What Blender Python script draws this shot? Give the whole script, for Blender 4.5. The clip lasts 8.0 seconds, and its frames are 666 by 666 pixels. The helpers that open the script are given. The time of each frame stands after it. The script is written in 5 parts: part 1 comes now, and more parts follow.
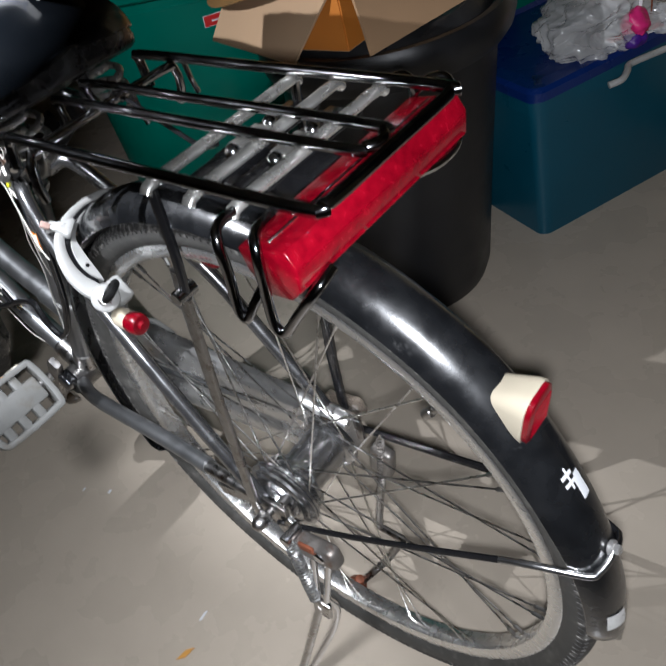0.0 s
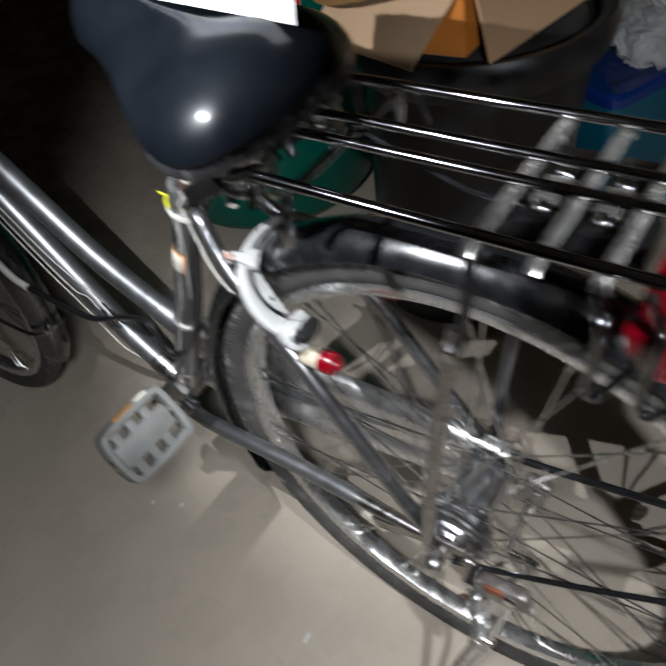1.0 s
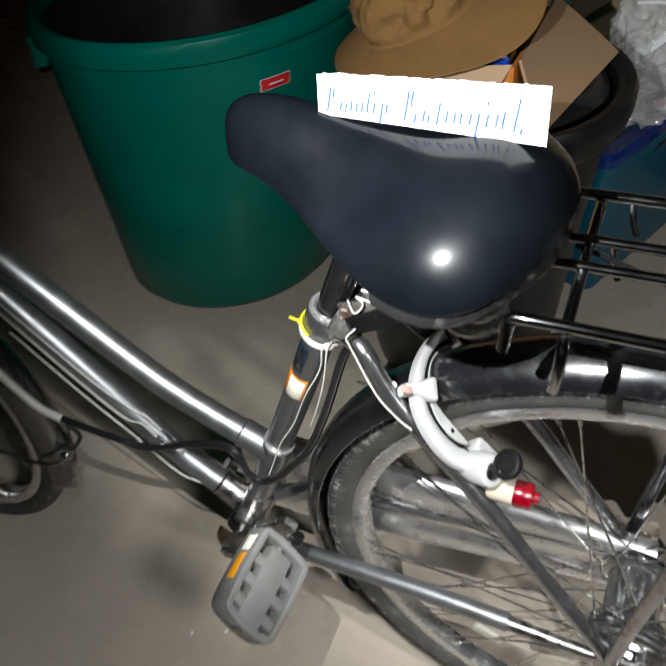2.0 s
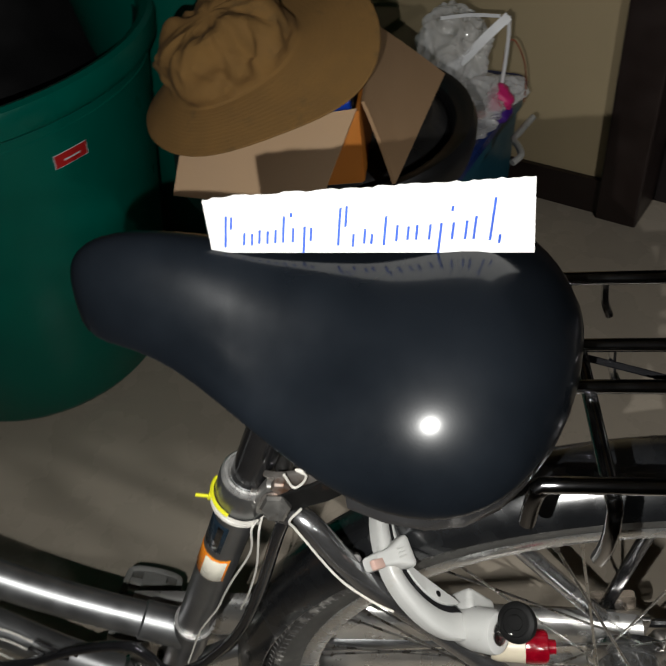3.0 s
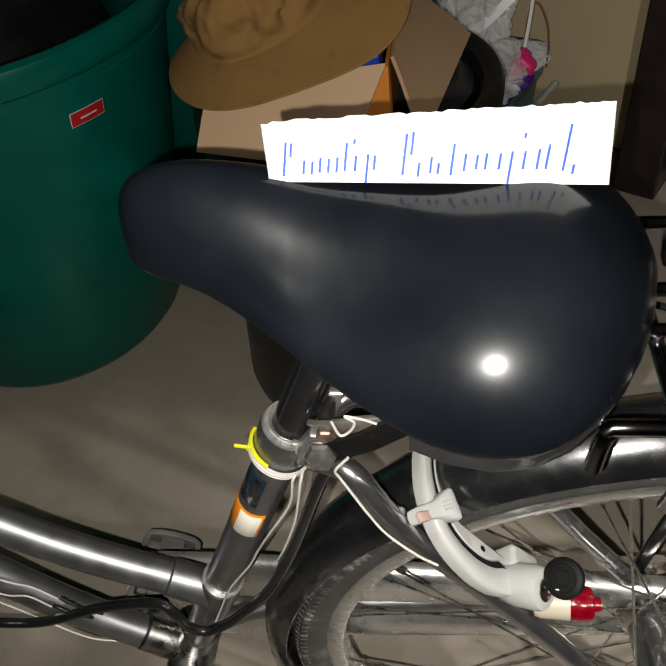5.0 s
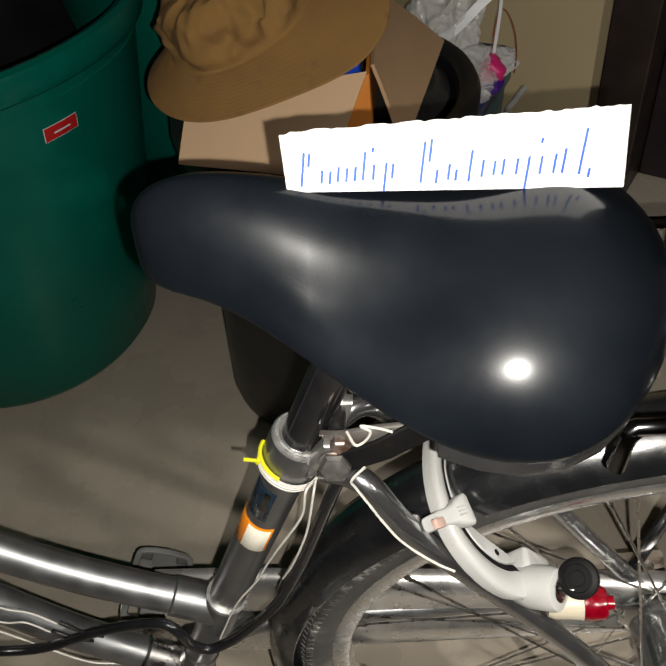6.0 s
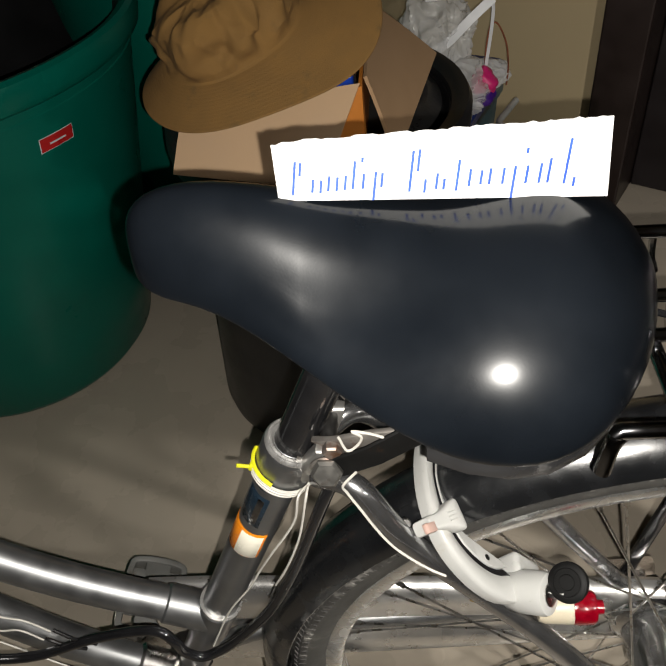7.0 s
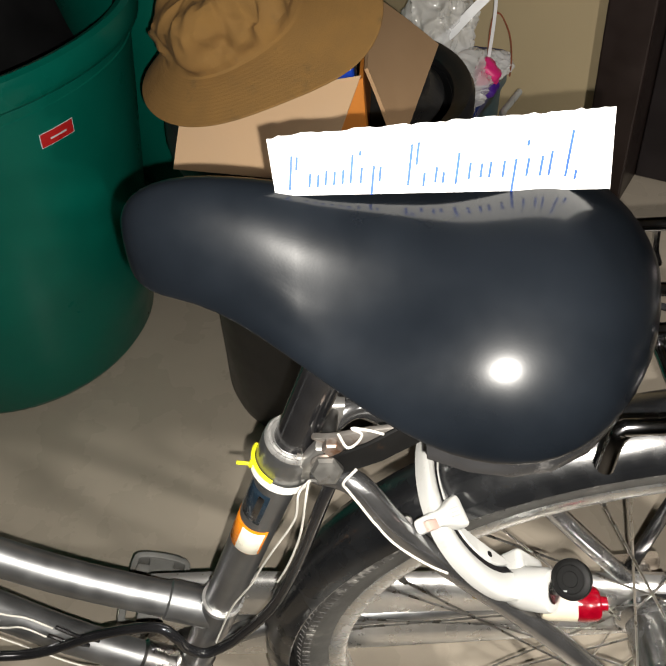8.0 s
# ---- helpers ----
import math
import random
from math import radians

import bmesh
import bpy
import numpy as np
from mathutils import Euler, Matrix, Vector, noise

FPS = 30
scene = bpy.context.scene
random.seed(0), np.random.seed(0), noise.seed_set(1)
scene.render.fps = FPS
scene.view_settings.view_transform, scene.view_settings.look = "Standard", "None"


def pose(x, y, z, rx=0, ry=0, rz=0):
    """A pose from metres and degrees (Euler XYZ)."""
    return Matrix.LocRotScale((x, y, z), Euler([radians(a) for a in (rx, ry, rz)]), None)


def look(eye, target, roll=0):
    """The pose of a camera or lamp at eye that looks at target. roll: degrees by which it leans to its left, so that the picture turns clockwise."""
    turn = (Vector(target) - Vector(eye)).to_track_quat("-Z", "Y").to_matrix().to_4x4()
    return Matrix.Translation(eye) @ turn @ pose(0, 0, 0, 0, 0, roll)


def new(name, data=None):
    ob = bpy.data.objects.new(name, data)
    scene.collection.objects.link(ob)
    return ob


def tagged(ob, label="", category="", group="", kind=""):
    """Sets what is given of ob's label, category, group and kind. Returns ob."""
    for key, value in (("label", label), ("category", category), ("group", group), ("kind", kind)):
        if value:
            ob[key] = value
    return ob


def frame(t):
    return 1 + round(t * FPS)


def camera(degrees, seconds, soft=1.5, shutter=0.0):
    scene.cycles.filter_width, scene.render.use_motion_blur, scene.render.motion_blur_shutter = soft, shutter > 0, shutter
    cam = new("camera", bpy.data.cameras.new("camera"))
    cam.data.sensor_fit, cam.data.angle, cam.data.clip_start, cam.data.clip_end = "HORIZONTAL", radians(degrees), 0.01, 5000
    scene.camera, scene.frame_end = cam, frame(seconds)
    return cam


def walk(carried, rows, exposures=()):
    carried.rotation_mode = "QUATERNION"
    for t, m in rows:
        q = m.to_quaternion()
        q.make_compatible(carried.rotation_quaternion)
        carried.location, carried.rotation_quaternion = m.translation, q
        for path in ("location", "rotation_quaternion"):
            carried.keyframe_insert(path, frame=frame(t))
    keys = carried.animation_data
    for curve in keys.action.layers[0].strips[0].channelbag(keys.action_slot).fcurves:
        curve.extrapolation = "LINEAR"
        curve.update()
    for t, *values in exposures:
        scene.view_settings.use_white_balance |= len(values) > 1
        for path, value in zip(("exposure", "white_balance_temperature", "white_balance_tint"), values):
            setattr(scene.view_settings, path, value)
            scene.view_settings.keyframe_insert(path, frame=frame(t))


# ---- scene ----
# ---- camera ----
cam = camera(47.4, 8.0, shutter=0.5)
PATH = [
    (0, 0.4564, -0.3120, 0.9702, 48.24, 12.82, 37.62),
    (0.2, 0.4602, -0.3141, 0.9654, 47.40, 12.25, 38.29),
    (0.5, 0.4093, -0.3289, 0.9778, 45.01, 13.66, 38.44),
    (0.8, 0.3165, -0.3650, 1.0100, 45.60, 10.05, 35.75),
    (1, 0.2272, -0.3939, 1.0394, 45.42, 9.32, 34.41),
    (1.2, 0.1490, -0.4280, 1.0555, 46.58, 8.85, 33.30),
    (1.5, 0.0429, -0.4577, 1.0772, 46.54, 8.93, 28.76),
    (1.7, 0.0029, -0.4522, 1.0862, 46.68, 8.31, 26.56),
    (2.8, -0.1604, -0.2971, 1.0537, 46.33, 4.84, 9.72),
    (3, -0.1679, -0.2790, 1.0544, 46.16, 6.01, 5.30),
    (3.5, -0.1843, -0.2730, 1.0459, 46.11, 5.98, 2.85),
    (4, -0.1860, -0.2787, 1.0390, 45.04, 5.78, 4.22),
    (4.5, -0.1845, -0.2835, 1.0351, 44.48, 5.99, 6.03),
    (5.8, -0.2241, -0.2853, 1.0297, 45.00, 4.94, 3.72),
    (6, -0.2228, -0.2845, 1.0335, 44.96, 5.17, 2.60),
    (6.5, -0.2192, -0.2881, 1.0378, 45.66, 4.85, 1.74),
    (7, -0.2202, -0.2903, 1.0362, 45.73, 4.96, 2.31),
    (7.5, -0.2200, -0.2885, 1.0342, 45.36, 5.25, 2.41),
    (8, -0.2177, -0.2858, 1.0336, 45.24, 5.40, 2.37),
]
EXPOSURES = [(0.0, 0.50, 5620, 11), (0.5, 0.28, 5640, 10), (0.8, 0.24, 5660, 9), (1.0, 0.33, 5680, 9), (1.5, 0.65, 5720, 8), (2.8, -0.10, 6150, 8), (3.5, -0.70, 6250, 8), (4.0, -0.60, 6300, 8), (4.5, -0.36, 6380, 9), (6.0, 0.05, 6500, 9), (7.0, 0.06, 6500, 9), (7.5, 0.15, 6540, 9), (8.0, 0.76, 6560, 9)]
walk(cam, [(t, pose(x, y, z, rx, ry, rz)) for t, x, y, z, rx, ry, rz in PATH], EXPOSURES)

# ---- light: fixed lamps stand in for a small hand torch carried beside the lens, in an otherwise dark store room ----
world = bpy.data.worlds.new("world")
scene.world = world
world.use_nodes = True
# faint warm fill, added to lift the darkest parts
world.node_tree.nodes["Background"].inputs[0].default_value = (0.9, 0.85, 0.75, 1)
world.node_tree.nodes["Background"].inputs[1].default_value = 0.009
# the one carried torch's wide beam, put as three added lamps at the places of the first, the middle and the long last
# view; all stay lit throughout
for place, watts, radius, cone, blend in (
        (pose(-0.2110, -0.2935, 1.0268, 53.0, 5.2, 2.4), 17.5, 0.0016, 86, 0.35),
        # fill lamp, enlarged for softer shadows and aimed clear of the saddle
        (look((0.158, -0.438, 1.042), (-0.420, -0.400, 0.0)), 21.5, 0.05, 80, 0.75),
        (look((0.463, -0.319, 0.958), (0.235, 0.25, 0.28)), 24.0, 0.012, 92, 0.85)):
    torch_stand_in = bpy.data.lights.new("torch_stand_in", "SPOT")
    torch_stand_in.energy, torch_stand_in.shadow_soft_size, torch_stand_in.color = watts, radius, (1.0, 0.95, 0.88)
    torch_stand_in.spot_size, torch_stand_in.spot_blend = radians(cone), blend
    new("torch_stand_in", torch_stand_in).matrix_world = place


# ---- materials ----
def mat(name, color, rough=0.5, metal=0.0, var=0.25, scale=40.0, bump=0.0, bump_scale=300.0, coat=0.0, dirt=None, dirt_amount=0.0, rough_var=0.1, spec=0.5, **extra):
    m = bpy.data.materials.new(name)
    m.use_nodes = True
    nt = m.node_tree
    b = nt.nodes["Principled BSDF"]
    tc = nt.nodes.new("ShaderNodeTexCoord")
    n1 = nt.nodes.new("ShaderNodeTexNoise")
    n1.inputs["Scale"].default_value, n1.inputs["Detail"].default_value = scale, 6
    nt.links.new(tc.outputs["Object"], n1.inputs["Vector"])
    n2 = nt.nodes.new("ShaderNodeTexNoise")
    n2.inputs["Scale"].default_value, n2.inputs["Detail"].default_value = scale * 0.13, 3
    nt.links.new(tc.outputs["Object"], n2.inputs["Vector"])
    add = nt.nodes.new("ShaderNodeMath")
    add.operation = "MULTIPLY_ADD"
    add.inputs[1].default_value = 0.5
    nt.links.new(n1.outputs["Fac"], add.inputs[0])
    half = nt.nodes.new("ShaderNodeMath")
    half.operation = "MULTIPLY"
    half.inputs[1].default_value = 0.5
    nt.links.new(n2.outputs["Fac"], half.inputs[0])
    nt.links.new(half.outputs[0], add.inputs[2])
    ramp = nt.nodes.new("ShaderNodeValToRGB")
    ramp.color_ramp.elements[0].position, ramp.color_ramp.elements[1].position = 0.3, 0.7
    lo = [c * (1 - var) for c in color]
    hi = [min(1.0, c * (1 + var)) for c in color]
    ramp.color_ramp.elements[0].color = (*lo, 1)
    ramp.color_ramp.elements[1].color = (*hi, 1)
    nt.links.new(add.outputs[0], ramp.inputs[0])
    out = ramp.outputs[0]
    if dirt:
        n3 = nt.nodes.new("ShaderNodeTexNoise")
        n3.inputs["Scale"].default_value, n3.inputs["Detail"].default_value, n3.inputs["Roughness"].default_value = scale * 0.6, 8, 0.7
        nt.links.new(tc.outputs["Object"], n3.inputs["Vector"])
        r3 = nt.nodes.new("ShaderNodeValToRGB")
        r3.color_ramp.elements[0].position, r3.color_ramp.elements[1].position = 0.62 - 0.25 * dirt_amount, 0.78 - 0.2 * dirt_amount
        nt.links.new(n3.outputs["Fac"], r3.inputs[0])
        mix = nt.nodes.new("ShaderNodeMix")
        mix.data_type = "RGBA"
        nt.links.new(r3.outputs[0], mix.inputs[0])
        nt.links.new(out, mix.inputs[6])
        mix.inputs[7].default_value = (*dirt, 1)
        out = mix.outputs[2]
    nt.links.new(out, b.inputs["Base Color"])
    rr = nt.nodes.new("ShaderNodeMapRange")
    rr.inputs[1].default_value, rr.inputs[2].default_value = 0.3, 0.7
    rr.inputs[3].default_value, rr.inputs[4].default_value = max(0.02, rough - rough_var), min(1, rough + rough_var)
    nt.links.new(n1.outputs["Fac"], rr.inputs[0])
    nt.links.new(rr.outputs[0], b.inputs["Roughness"])
    b.inputs["Metallic"].default_value = metal
    b.inputs["Specular IOR Level"].default_value = spec
    if coat:
        b.inputs["Coat Weight"].default_value, b.inputs["Coat Roughness"].default_value = coat, 0.08
    for key, value in extra.items():
        b.inputs["IOR" if key == "ior" else key.replace("_", " ").title()].default_value = value
    if bump:
        n4 = nt.nodes.new("ShaderNodeTexNoise")
        n4.inputs["Scale"].default_value, n4.inputs["Detail"].default_value = bump_scale, 5
        nt.links.new(tc.outputs["Object"], n4.inputs["Vector"])
        bp = nt.nodes.new("ShaderNodeBump")
        bp.inputs["Strength"].default_value, bp.inputs["Distance"].default_value = bump, 0.001
        nt.links.new(n4.outputs["Fac"], bp.inputs["Height"])
        nt.links.new(bp.outputs[0], b.inputs["Normal"])
    return m


M_floor = mat("floor_cement", (0.468, 0.408, 0.330), 0.28, var=0.10, scale=9, bump=0.05, bump_scale=60, rough_var=0.08, dirt=(0.42, 0.365, 0.30), dirt_amount=0.2)
M_wall = mat("wall_paint", (0.50, 0.40, 0.24), 0.8, var=0.06, scale=6, bump=0.15, bump_scale=120)
# unseen ceiling, its colour raised to bounce light into the dark parts
M_ceil = mat("ceiling_paint", (0.8, 0.78, 0.72), 0.9, var=0.05, scale=5)
M_darkwood = mat("dark_door_wood", (0.022, 0.013, 0.011), 0.45, var=0.35, scale=14, bump=0.1)
M_leaf = mat("black_door_paint", (0.013, 0.009, 0.010), 0.5, var=0.3, scale=14, bump=0.05)
M_stay = mat("dark_stay_enamel", (0.30, 0.30, 0.305), 0.24, metal=0.92, var=0.2, scale=60, rough_var=0.06, coat=0.8, coat_roughness=0.12)
M_frame = mat("graphite_frame_paint", (0.28, 0.285, 0.29), 0.40, metal=0.9, var=0.18, scale=60, coat=0.25, rough_var=0.06)
M_chrome = mat("worn_chrome", (0.60, 0.60, 0.61), 0.13, metal=1.0, var=0.10, scale=160, dirt=(0.30, 0.27, 0.24), dirt_amount=0.1, bump=0.02, bump_scale=500, rough_var=0.05)
M_rail = mat("dark_rack_chrome", (0.34, 0.34, 0.35), 0.12, metal=1.0, var=0.08, scale=60, rough_var=0.03)
M_satin = mat("satin_aluminium", (0.46, 0.46, 0.46), 0.25, metal=0.97, var=0.10, scale=80, dirt=(0.34, 0.32, 0.29), dirt_amount=0.04, rough_var=0.04)
M_spoke = mat("plated_spoke_steel", (0.80, 0.78, 0.75), 0.30, metal=1.0, var=0.15, scale=60, dirt=(0.25, 0.21, 0.17), dirt_amount=0.15)
M_case = mat("polished_chain_case", (0.82, 0.81, 0.79), 0.30, metal=0.92, var=0.06, scale=60, rough_var=0.06)
M_steel = mat("dull_steel", (0.42, 0.41, 0.40), 0.32, metal=1.0, var=0.25, scale=90, dirt=(0.16, 0.12, 0.09), dirt_amount=0.4, bump=0.06, bump_scale=500)
M_alu = mat("rim_aluminium", (0.72, 0.72, 0.71), 0.26, metal=0.92, var=0.08, scale=70, dirt=(0.50, 0.49, 0.47), dirt_amount=0.12, rough_var=0.08)
M_bolt = mat("dull_zinc", (0.33, 0.32, 0.30), 0.38, metal=0.9, var=0.2, scale=120, dirt=(0.16, 0.12, 0.09), dirt_amount=0.2)
M_clamp = mat("bright_clamp_steel", (0.50, 0.49, 0.47), 0.40, metal=0.9, var=0.2, scale=90, dirt=(0.22, 0.13, 0.08), dirt_amount=0.3, bump=0.1, bump_scale=300, rough_var=0.08)
M_lip = mat("worn_bright_lip", (0.72, 0.71, 0.69), 0.33, metal=0.8, var=0.2, scale=160, dirt=(0.36, 0.31, 0.26), dirt_amount=0.2)
M_fender = mat("black_fender_enamel", (0.007, 0.0075, 0.0085), 0.26, var=0.4, scale=40, bump=0.05, bump_scale=420, rough_var=0.10, spec=0.5, ior=1.9, coat=0.6, coat_roughness=0.12, dirt=(0.07, 0.07, 0.07), dirt_amount=0.04)
M_black = mat("black_paint", (0.010, 0.010, 0.011), 0.16, var=0.3, scale=80, coat=0.3)
M_plate = mat("bright_plate", (0.92, 0.88, 0.82), 0.30, metal=0.88, var=0.15, scale=60, bump=0.20, bump_scale=140, rough_var=0.14)
M_strap = mat("black_strap", (0.006, 0.006, 0.006), 0.5, spec=0.15, var=0.3, scale=60, dirt=(0.05, 0.025, 0.012), dirt_amount=0.1)
M_rubber = mat("tyre_rubber", (0.040, 0.038, 0.036), 0.62, var=0.35, scale=120, bump=0.3, bump_scale=500, dirt=(0.26, 0.25, 0.23), dirt_amount=0.45)
M_springgrey = mat("dull_grey_spring", (0.50, 0.50, 0.49), 0.30, metal=0.9, var=0.12, scale=60)
M_sidewall = mat("grey_sidewall", (0.055, 0.054, 0.050), 0.62, var=0.25, scale=70, bump=0.2, bump_scale=400, dirt=(0.12, 0.115, 0.105), dirt_amount=0.35)
M_saddle = mat("black_vinyl", (0.0046, 0.0060, 0.0082), 0.33, var=0.5, scale=14, bump=0.015, bump_scale=900, rough_var=0.12, coat=0.62, spec=0.12, coat_roughness=0.13)
M_white = mat("white_plastic", (0.42, 0.42, 0.405), 0.35, var=0.05, scale=60, dirt=(0.36, 0.32, 0.27), dirt_amount=0.12, bump=0.03)
M_cream = mat("cream_plastic", (0.46, 0.41, 0.31), 0.4, var=0.06, scale=60, dirt=(0.4, 0.34, 0.26), dirt_amount=0.2)
M_red = mat("red_reflector", (0.15, 0.0006, 0.006), 0.20, var=0.45, scale=160, coat=0.5, bump=0.22, bump_scale=520, spec=0.4)
M_greenbin = mat("green_bin_plastic", (0.001, 0.13, 0.092), 0.36, var=0.10, scale=12, bump=0.05, bump_scale=150, spec=0.3)
M_blackbin = mat("black_bin_plastic", (0.011, 0.011, 0.012), 0.42, var=0.2, scale=15, bump=0.06, bump_scale=150)
M_blue = mat("blue_box_plastic", (0.006, 0.075, 0.12), 0.35, var=0.1, scale=10)
M_navy = mat("blue_lid_plastic", (0.004, 0.022, 0.14), 0.3, var=0.1, scale=12)
M_carton = mat("brown_carton", (0.36, 0.225, 0.12), 0.85, var=0.04, scale=30, bump=0.12, bump_scale=150)
M_cartonlight = mat("pale_carton", (0.46, 0.31, 0.185), 0.85, var=0.04, scale=30, bump=0.1, bump_scale=150)
M_orange = mat("orange_carton", (0.50, 0.17, 0.02), 0.6, var=0.08, scale=30)
M_hat = mat("khaki_cotton", (0.225, 0.122, 0.034), 0.95, var=0.14, scale=40, bump=0.5, bump_scale=700, dirt=(0.135, 0.082, 0.03), dirt_amount=0.22)
def stains(m, spots, dark):
    nt = m.node_tree
    b = nt.nodes["Principled BSDF"]
    src = b.inputs["Base Color"].links[0].from_socket
    geo = nt.nodes.new("ShaderNodeTexCoord")
    for spot, size in spots:
        d = nt.nodes.new("ShaderNodeVectorMath")
        d.operation = "DISTANCE"
        d.inputs[1].default_value = spot
        nt.links.new(geo.outputs["Object"], d.inputs[0])
        rng = nt.nodes.new("ShaderNodeMapRange")
        rng.inputs[1].default_value, rng.inputs[2].default_value = size * 0.55, size
        rng.inputs[3].default_value, rng.inputs[4].default_value = 0.75, 0.0
        nt.links.new(d.outputs["Value"], rng.inputs[0])
        mix = nt.nodes.new("ShaderNodeMix")
        mix.data_type = "RGBA"
        nt.links.new(rng.outputs[0], mix.inputs[0])
        nt.links.new(src, mix.inputs[6])
        mix.inputs[7].default_value = (*dark, 1)
        src = mix.outputs[2]
    nt.links.new(src, b.inputs["Base Color"])


stains(M_hat, (((-0.440, 0.432, 0.688), 0.020), ((-0.388, 0.432, 0.688), 0.014), ((-0.434, 0.400, 0.680), 0.014)), (0.07, 0.045, 0.02))
M_bag = mat("clear_plastic_bag", (0.85, 0.85, 0.84), 0.14, var=0.15, scale=25, bump=0.5, bump_scale=60, coat=0.8, alpha=0.42)
M_bagblack = mat("dark_bag_film", (0.020, 0.020, 0.021), 0.35, var=0.3, scale=30, bump=0.6, bump_scale=70)
M_paper = mat("white_paper", (0.56, 0.56, 0.55), 0.8, var=0.02, scale=60)
M_ink = mat("blue_ink", (0.016, 0.07, 0.42), 0.6, var=0.25, scale=300)
M_yellow = mat("yellow_nylon", (0.70, 0.68, 0.02), 0.35, var=0.05)
M_wire = mat("white_wire", (0.60, 0.58, 0.53), 0.45, var=0.08, scale=90)
M_stickor = mat("orange_sticker", (1.0, 0.27, 0.012), 0.3, var=0.2, scale=220)
# near-white for reflectors, and for glare painted on the seat tube sticker
M_stickw = mat("reflector_white_and_glare", (0.97, 0.92, 0.78), 0.3, var=0.05)
M_stickb = mat("dark_blue_sticker", (0.012, 0.022, 0.034), 0.25, var=0.3, scale=150)
M_silverst = mat("silver_sticker", (0.72, 0.72, 0.70), 0.35, metal=0.2, var=0.2, scale=200)
M_rust = mat("rusty_steel", (0.24, 0.075, 0.035), 0.6, metal=0.2, var=0.4, scale=90, bump=0.2)
M_brass = mat("tarnished_brass", (0.62, 0.48, 0.22), 0.35, metal=1.0, var=0.25, scale=120)
M_base = mat("scuffed_black_plastic", (0.016, 0.016, 0.017), 0.30, var=0.4, scale=60, dirt=(0.14, 0.135, 0.13), dirt_amount=0.16, rough_var=0.15)
M_hinge = mat("stained_hinge_steel", (0.27, 0.25, 0.23), 0.46, metal=0.75, var=0.3, scale=80, dirt=(0.17, 0.08, 0.04), dirt_amount=0.3, bump=0.15, bump_scale=300)
M_amberdark = mat("smoky_brown_plastic", (0.045, 0.030, 0.016), 0.20, var=0.2, scale=60, coat=0.5)
M_smoke = mat("clear_smoky_plastic", (0.24, 0.20, 0.16), 0.18, var=0.2, scale=60, coat=0.4, alpha=0.6)
M_pink = mat("pink_plastic", (0.6, 0.02, 0.16), 0.4, var=0.1)
M_violet = mat("violet_plastic", (0.05, 0.01, 0.18), 0.4, var=0.1)
M_labelred = mat("red_label", (0.55, 0.02, 0.02), 0.35, var=0.05)
M_scrap = mat("orange_scrap", (0.6, 0.30, 0.06), 0.6, var=0.1)
M_whitepk = mat("white_packet", (0.72, 0.73, 0.75), 0.35, var=0.04)
M_bluepk = mat("blue_packet", (0.01, 0.05, 0.40), 0.35, var=0.05)
M_pedal = mat("grey_pedal_plastic", (0.19, 0.19, 0.18), 0.5, var=0.15, scale=60, dirt=(0.15, 0.135, 0.11), dirt_amount=0.3)
M_amber = mat("amber_reflector", (0.9, 0.36, 0.01), 0.15, var=0.15, scale=200, coat=0.6)


# ---- mesh helpers ----
def part(name, bm, material, parent=None, label="", smooth=True):
    me = bpy.data.meshes.new(name)
    bmesh.ops.recalc_face_normals(bm, faces=bm.faces[:])
    bm.to_mesh(me)
    bm.free()
    if smooth:
        me.shade_smooth()
        me.set_sharp_from_angle(angle=radians(40))
    mats = material if isinstance(material, (list, tuple)) else [material]
    for m in mats:
        me.materials.append(m)
    ob = new(name, me)
    if parent:
        ob.parent = parent
    if label:
        tagged(ob, label)
    return ob


def spline(pts, n=6, closed=False):
    """A smooth line through the points."""
    P = [Vector(p) for p in pts]
    out = []
    N = len(P)
    for i in range(N if closed else N - 1):
        if closed:
            a, b, c, d = P[i - 1], P[i], P[(i + 1) % N], P[(i + 2) % N]
        else:
            b, c = P[i], P[i + 1]
            a = P[i - 1] if i else b * 2 - c
            d = P[i + 2] if i + 2 < N else c * 2 - b
        for k in range(n):
            t = k / n
            out.append(0.5 * ((2 * b) + (c - a) * t + (2 * a - 5 * b + 4 * c - d) * t * t + (3 * b - a - 3 * c + d) * t ** 3))
    if not closed:
        out.append(P[-1])
    return out


def sweep(bm, pts, section, closed=False, up=None, mat_index=0, scale=None):
    """Sweep a closed section [(a, b), ...] along the points."""
    P = [Vector(p) for p in pts]
    N = len(P)
    rings = []
    ref = Vector(up) if up else None
    for i in range(N):
        if closed:
            d = P[(i + 1) % N] - P[i - 1]
        else:
            d = P[min(i + 1, N - 1)] - P[max(i - 1, 0)]
        d.normalize()
        if ref is None:
            ref = Vector((0, 0, 1)) if abs(d.z) < 0.9 else Vector((1, 0, 0))
        a = ref - d * ref.dot(d)
        if a.length < 1e-6:
            a = d.orthogonal()
        a.normalize()
        if up is None:
            ref = a
        b = d.cross(a)
        s = scale[i] if scale else 1.0
        rings.append([bm.verts.new(P[i] + a * u * s + b * v * s) for u, v in section])
    n = len(section)
    for i in range(N if closed else N - 1):
        r0, r1 = rings[i], rings[(i + 1) % N]
        for k in range(n):
            f = bm.faces.new((r0[k], r0[(k + 1) % n], r1[(k + 1) % n], r1[k]))
            f.material_index = mat_index
    if not closed:
        for r in (rings[0], rings[-1]):
            f = bm.faces.new(r)
            f.material_index = mat_index
    return bm


